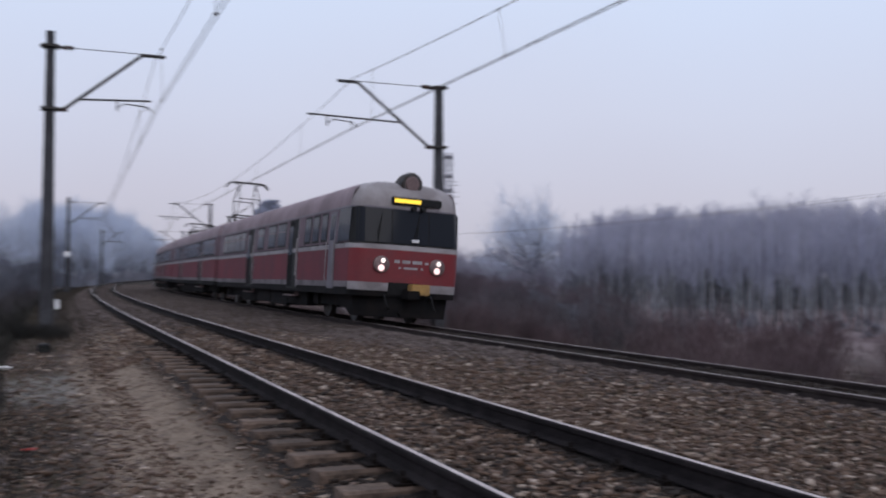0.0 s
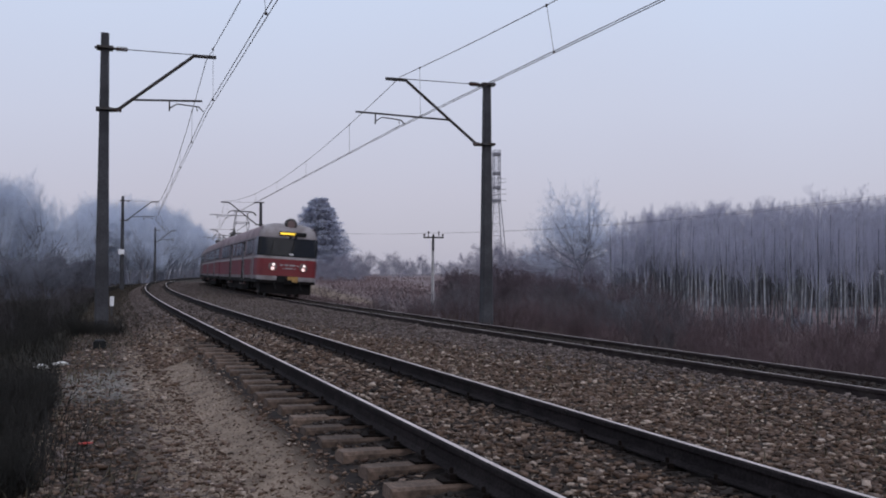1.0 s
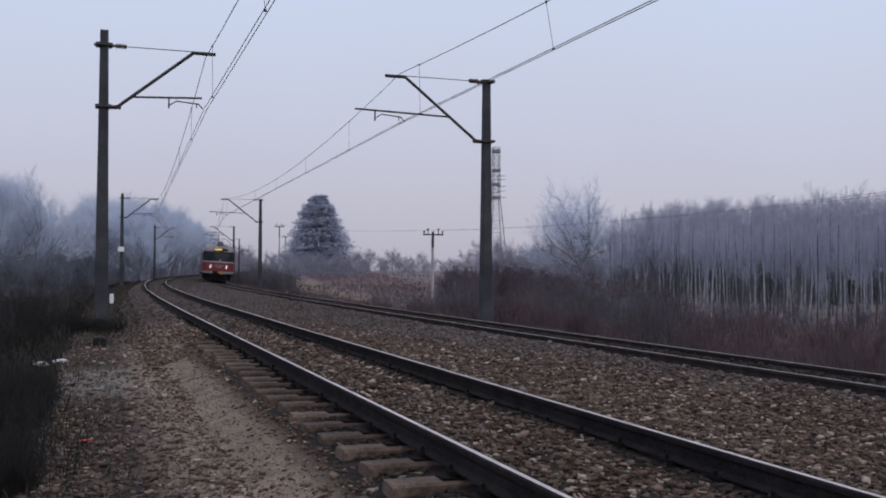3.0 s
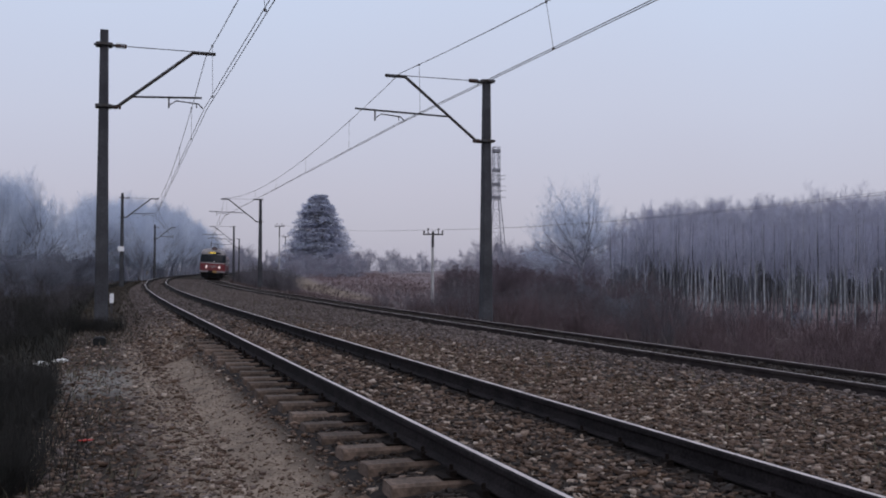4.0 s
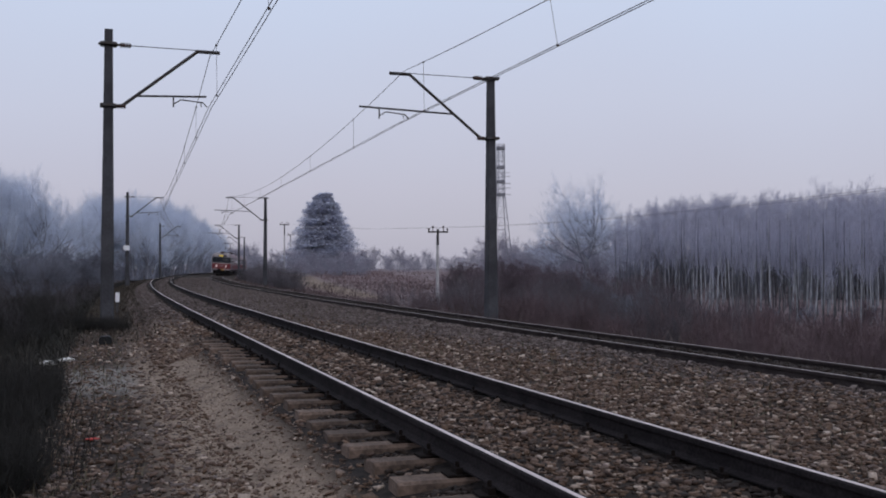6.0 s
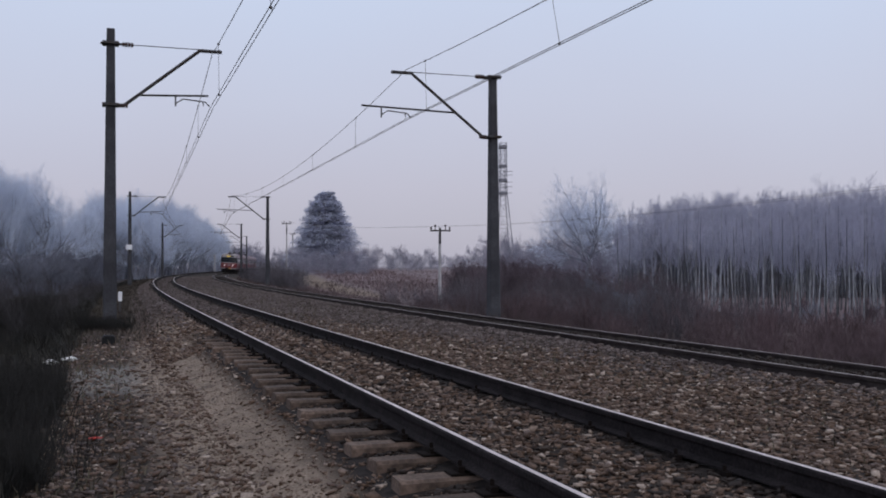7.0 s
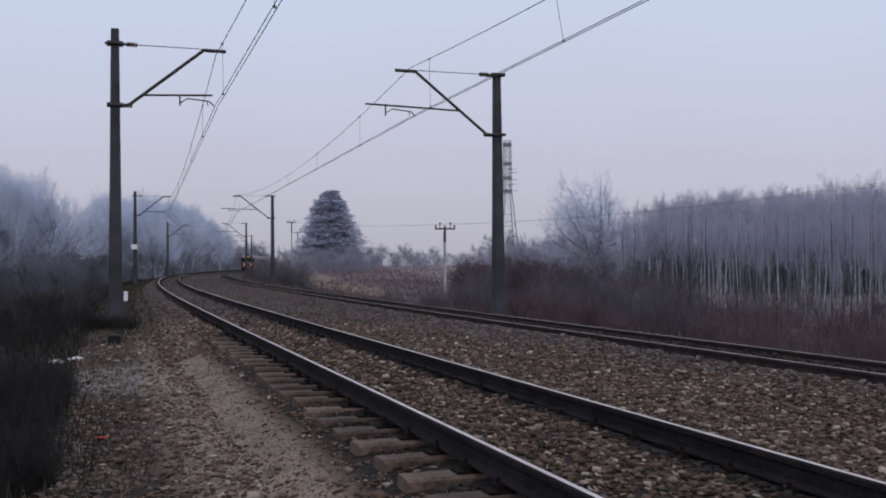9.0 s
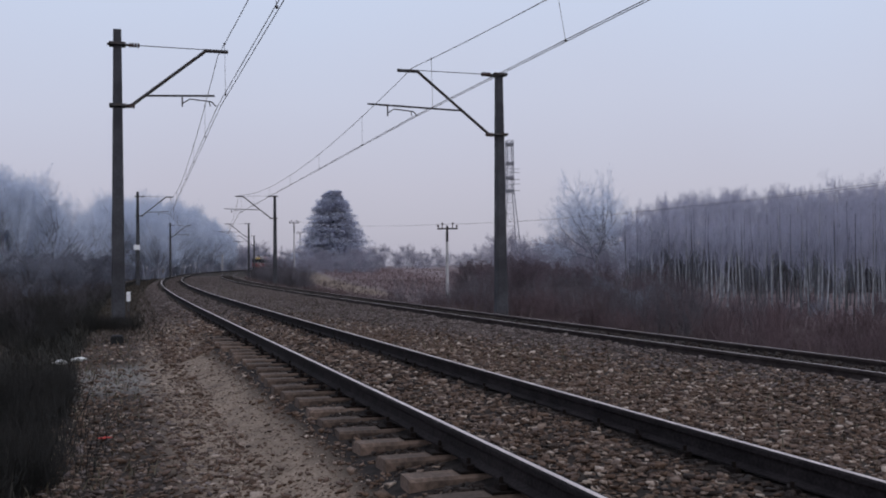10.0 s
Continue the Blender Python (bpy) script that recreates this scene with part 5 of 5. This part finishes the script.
def build_pylon():
    root = tagged(new("lattice_pylon"), "slim grey steel lattice pylon beyond the scrub", "pylon")
    x, y, z = bearing(3.87, 190)
    root.matrix_world = pose(x, y, z, 0, 0, 12)
    top, waist = 25.6 - z, 15.6 - z
    legs = Shape()
    for a in (-1, 1):
        for b in (-1, 1):
            legs.tube([(a * 2.0, b * 2.0, -0.2), (a * 0.66, b * 0.66, waist), (a * 0.6, b * 0.6, top)], 0.075, 4)
    part("leg_frame", legs, M_LATTICE, root)
    brace = Shape()

    def width(h):
        return float(np.interp(h, [0, waist, top], [2.0, 0.66, 0.6]))
    hs = [0, 3.2, 6.0, 8.6, 11.0, 13.2, 15.0, waist] + [waist + (top - waist) * k / 9 for k in range(1, 10)]
    for h0, h1 in zip(hs[:-1], hs[1:]):
        w0, w1 = width(h0), width(h1)
        for s in (-1, 1):
            brace.tube([(-w0, s * w0, h0), (w1, s * w1, h1)], 0.03, 3).tube([(w0, s * w0, h0), (-w1, s * w1, h1)], 0.03, 3)
            brace.tube([(s * w0, -w0, h0), (s * w1, w1, h1)], 0.03, 3)
            brace.tube([(-w1, s * w1, h1), (w1, s * w1, h1)], 0.035, 3)
    part("bracing", brace, M_LATTICE, root)
    for h in (waist, waist + 2.6, waist + 5.4, top - 0.8):
        part("platform", Shape().box(-0.7, 0.7, -0.7, 0.7, h - 0.28, h + 0.28), M_LATTICE, root, "dark platform band")
    for h in (waist, waist + 1.3, waist + 2.2, waist + 3.6, waist + 4.3, 6.5):
        part("side_arm", Shape().tube([(0, 0, h), (2.0, 0, h + 0.1)], [0.07, 0.04], 4), M_LATTICE, root)


M_LATTICE = material("weathered_grey_steel", (0.20, 0.20, 0.23), 0.7, 0.1, scale=2, vary=0.2, bump=0)
build_pylon()


def build_plate_sign(m, w, h, label, stake):
    root = tagged(new("marker_sign"), label, "sign", "white marker signs")
    root.matrix_world = m
    part("plate", Shape().box(-w / 2, w / 2, -0.012, 0.012, 0, h), M_SIGN, root, bevel=0.004)
    part("stake", Shape().box(-0.03, 0.03, 0.012, 0.05, -stake, h * 0.8), M_STEEL, root)


build_plate_sign(spot(29.2, NEAR - 2.54, 0.22), 0.10, 0.25, "small white marker plate beside the mast", 1.0)
build_plate_sign(spot(87.1, NEAR - 2.84, 2.55), 0.5, 0.42, "white plate fixed to a mast", 0.1)
gx, gy, gz = bearing(-13.05, 255)
post = tagged(new("white_post"), "tall pale post beside the far line", "post")
post.matrix_world = pose(gx, gy, gz)
part("shaft", Shape().tube([(0, 0, -0.3), (0, 0, 5.4)], [0.22, 0.16], 8), M_POLE, post, smooth=True)


def crumpled(seed, size, mat, name, label, m):
    rng2 = random.Random(seed)
    rows = []
    for i in range(7):
        t = i / 6
        r = math.sin(math.pi * (0.08 + 0.84 * t))
        rows.append([(size[0] * (t - 0.5) + rng2.uniform(-0.1, 0.1) * size[0], size[1] * 0.5 * r * math.cos(2 * math.pi * j / 9) * rng2.uniform(0.6, 1.2),
                      size[2] * (0.5 + 0.5 * r * math.sin(2 * math.pi * j / 9) * rng2.uniform(0.5, 1.1))) for j in range(9)])
    ob = new(name, Shape().rings(rows).mesh(name, mat))
    ob.matrix_world = m
    return tagged(ob, label, "litter", "litter")


def build_marker_block(s, l):
    root = tagged(new("marker_block"), "small dark concrete marker block with a greyish top", "marker block")
    root.matrix_world = spot(s, l, float(ground_z(s, l)) - float(rise(s)))
    part("block", Shape().box(-0.13, 0.13, -0.12, 0.12, -0.15, 0.17), M_RUBBER, root, bevel=0.02)
    part("cap", Shape().box(-0.10, 0.10, -0.10, 0.10, 0.168, 0.19), M_CONCRETE, root, "greyish worn cap", bevel=0.008)


build_marker_block(24.1, -8.24)
stalks = [shrub_template("dry_weed", 90 + k, "thin dark dead weed stalk at the path's edge", M_DARKTWIG, 0.85, 2 + k, "dead weeds", spread=0.12, levels=1, fork=(2, 4), r=0.006) for k in range(2)]
for k, (s, l) in enumerate(((10.3, -8.46), (10.7, -8.52), (11.2, -8.44), (11.9, -8.6), (10.0, -8.6), (12.6, -8.62), (13.5, -8.75), (10.9, -8.62))):
    x, y, _ = on_line(s, l)
    plant_at(stalks[k % 2], float(x), float(y), float(ground_z(s, l)), 0.7 + 0.12 * (k % 4), 77 * k)

M_BAG = material("white_plastic_film", (0.72, 0.70, 0.68), 0.5, scale=6, vary=0.1)
M_SCRAP = material("red_plastic_film", (0.45, 0.05, 0.04), 0.5, scale=6, vary=0.15)
for x, y, size, sd in ((-6.66, 16.62, (0.24, 0.2, 0.12), 1), (-6.42, 16.80, (0.26, 0.16, 0.09), 2)):
    s, l = line_coords(x, y)
    crumpled(sd, size, M_BAG, "plastic_bag", "crumpled white plastic bag lying in the grass", pose(x, y, float(ground_z(s, l)[0]) + 0.01, 0, 0, 15 * sd))
s, l = line_coords(-3.12, 8.79)
crumpled(4, (0.12, 0.05, 0.03), M_SCRAP, "red_scrap", "scrap of red plastic on the gravel", pose(-3.12, 8.79, float(ground_z(s, l)[0]) + 0.03, 0, 0, 20))


# ------------------------------------------------------------ ballast stones
M_STONE = island_material("ballast_stone", [(0.0346, 0.0207, 0.0148), (0.0599, 0.0365, 0.0251), (0.0824, 0.0498, 0.0341), (0.1130, 0.0705, 0.0489), (0.0877, 0.0583, 0.0478), (0.1329, 0.0863, 0.0626), (0.1594, 0.1057, 0.0786), (0.1196, 0.0851, 0.0729), (0.2152, 0.1557, 0.1215), (0.4303, 0.3480, 0.2911)], 0.9, 0.3, 60, 0.5)
M_GREYSTONE = island_material("weathered_ballast_stone", [(0.0588, 0.0441, 0.0407), (0.0927, 0.0701, 0.0644), (0.1186, 0.0915, 0.0836), (0.1412, 0.1107, 0.1017), (0.1865, 0.1503, 0.1401)], 0.9, 0.25, 60, 0.4)
# Oily stones, darkened further to paint the shade beside rails and sleepers.
M_OILSHADE = island_material("oily_shaded_ballast_stone", [(0.014, 0.010, 0.0085), (0.026, 0.018, 0.015), (0.044, 0.031, 0.025)], 0.85, 0.3, 60, 0.5)
M_PEBBLE = material("ballast_piece", (0.115, 0.080, 0.063), 0.9, scale=14, vary=0.3, second=(0.06, 0.042, 0.033), fine=70, bump=0.5, each=0.55)
CUBE = np.array([(-1, -1, -1), (1, -1, -1), (1, 1, -1), (-1, 1, -1), (-1, -1, 1), (1, -1, 1), (1, 1, 1), (-1, 1, 1)], float)
CUBE_F = np.array([(3, 2, 1, 0), (4, 5, 6, 7), (0, 1, 5, 4), (1, 2, 6, 5), (2, 3, 7, 6), (3, 0, 4, 7)])


def stone_cloud(g, s, l, size):
    """Angular stones lying on the ground at those places."""
    n = len(s)
    v = CUBE[None] * (0.62 + 0.38 * g.random((n, 8, 1))) + g.normal(0, 0.17, (n, 8, 3))
    v *= (np.stack([0.8 + 0.5 * g.random(n), 0.6 + 0.4 * g.random(n), 0.22 + 0.24 * g.random(n)], 1) * size[:, None])[:, None, :]
    a, b = g.random(n) * 6.283, g.normal(0, 0.4, n)
    ca, sa, cb, sb = np.cos(a), np.sin(a), np.cos(b), np.sin(b)
    y2, z2 = v[:, :, 1] * cb[:, None] - v[:, :, 2] * sb[:, None], v[:, :, 1] * sb[:, None] + v[:, :, 2] * cb[:, None]
    x2 = v[:, :, 0] * ca[:, None] - y2 * sa[:, None]
    y3 = v[:, :, 0] * sa[:, None] + y2 * ca[:, None]
    x, y, _ = on_line(s, l)
    z = ground_z(s, l) + size * (g.random(n) * 0.9 - 0.15)
    out = np.stack([x2 + x[:, None], y3 + y[:, None], z2 + z[:, None]], 2).reshape(-1, 3)
    return out, (np.arange(n)[:, None, None] * 8 + CUBE_F[None]).reshape(-1, 4)


def rail_gap(l):
    return np.min([np.abs(l - (c + q)) for c in (NEAR, FAR) for q in (-0.753, 0.753)], axis=0)


def build_ballast():
    g = np.random.default_rng(11)
    S1, L1, R1 = [], [], []
    for s0, s1, per, size in ((5.0, 12, 640, 0.0175), (12, 24, 350, 0.0215), (24, 60, 150, 0.024), (60, 130, 18, 0.04)):
        n = int((s1 - s0) * 8.4 * per)
        S1.append(s0 + (s1 - s0) * g.random(n))
        L1.append(-6.55 + 8.4 * g.random(n))
        R1.append(size * np.minimum(np.exp(g.normal(0, 0.36, n)), 1.8))
    # loose stones left of the path, and a few on it
    n = 17000
    S1.append(7 + 24 * g.random(n) ** 1.8)
    L1.append(-8.95 + 1.75 * g.random(n) ** 1.35)
    R1.append(0.0135 * np.exp(g.normal(0, 0.48, n)))
    n = 16000
    S1.append(7 + 16 * g.random(n) ** 1.7)
    L1.append(-7.8 + 1.1 * g.random(n))
    R1.append(0.0048 * np.exp(g.normal(0, 0.55, n)))
    n = 3800
    S1.append(6.5 + 15 * g.random(n) ** 1.3)
    L1.append(-7.05 + 0.82 * np.sqrt(g.random(n)))
    R1.append(0.0125 * np.exp(g.normal(0, 0.45, n)))
    n = 6500
    S1.append(19 + 60 * g.random(n) ** 1.5)
    L1.append(-7.5 + 1.15 * g.random(n))
    R1.append(0.026 * np.exp(g.normal(0, 0.35, n)))
    s, l, r = np.concatenate(S1), np.concatenate(L1), np.minimum(np.concatenate(R1), 0.042)
    gap = rail_gap(l)
    # the outer ends of the near sleepers lie bare
    ends = (l < NEAR - 0.84) & (l > NEAR - 1.33) & (s < 20.8)
    to_sleeper = np.min(np.abs(s[:, None] - np.array(NEAR_PLACES[:34])[None]), axis=1)
    bare = ends & (to_sleeper < 0.115 + 0.6 * r)
    keep = (gap > 0.066 + 1.4 * r) & ~(bare & (np.random.default_rng(5).random(len(s)) < 0.985))
    # the pale patch of fine gravel beside the path has few large stones
    keep &= ~((s > 15) & (s < 19.6) & (l < -7.5) & (g.random(len(s)) < 0.5))
    s, l, r, gap = s[keep], l[keep], r[keep], gap[keep]
    ends = (l < NEAR - 0.84) & (l > NEAR - 1.22) & (s < 20.8)
    # Darker stones paint rail shade and sleeper-gap shade on top of oily dirt.
    oily_shade = (gap < 0.16 + 0.16 * g.random(len(s))) & ((l < -2.5) | (gap < 0.13)) | (ends & (g.random(len(s)) < 0.7)) | (np.abs(l) < 0.7) | ((l > -6.1) & (l < -4.7) & (g.random(len(s)) < 0.14))
    root = tagged(new("ballast_bed"), "brown crushed-stone ballast round the tracks", "ballast", kind="structure")
    grey = ~oily_shade & ((s + 7.5 * np.clip(l + 3.2, 0, 3) + g.normal(0, 3.5, len(s)) > 26) | ((l < -7.5) & (g.random(len(s)) < 0.22)))
    for mask, mat, name, lab in ((~oily_shade & ~grey, M_STONE, "loose_ballast", "brown and grey crushed stones"), (grey, M_GREYSTONE, "weathered_ballast", "weathered purplish-grey crushed stones"), (oily_shade, M_OILSHADE, "oily_ballast", "oily stones along the rails with shade painted in")):
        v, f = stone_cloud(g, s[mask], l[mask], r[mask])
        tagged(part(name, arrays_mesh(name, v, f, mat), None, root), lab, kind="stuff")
    # larger single stones
    shapes = []
    for k in range(8):
        bm = bmesh.new()
        bmesh.ops.create_icosphere(bm, subdivisions=1, radius=1)
        rr = random.Random(k)
        for q in bm.verts:
            q.co = Vector((q.co.x * 1.15, q.co.y * 0.85, q.co.z * 0.62)) * rr.uniform(0.72, 1.15)
        me = bpy.data.meshes.new("stone")
        bm.to_mesh(me)
        bm.free()
        me.materials.append(M_PEBBLE)
        shapes.append(me)
    rr = random.Random(9)
    for k in range(290):
        if k < 190:
            s0, l0, size = rr.uniform(5.0, 13.0), rr.uniform(-6.2, -2.0), rr.uniform(0.028, 0.046)
        else:
            s0, l0, size = rr.uniform(8.0, 15.0), rr.uniform(-8.9, -7.7), rr.uniform(0.014, 0.024)
        if float(rail_gap(np.array([l0]))[0]) < 0.14:
            continue
        x, y, _ = on_line(s0, l0)
        ob = part("stone", shapes[k % 8], None, root)
        ob.matrix_local = pose(float(x), float(y), float(ground_z(s0, l0)) + size * 0.45, rr.uniform(-20, 20), rr.uniform(-20, 20), rr.uniform(0, 360))
        ob.scale = (size, size, size)


build_ballast()


motions()
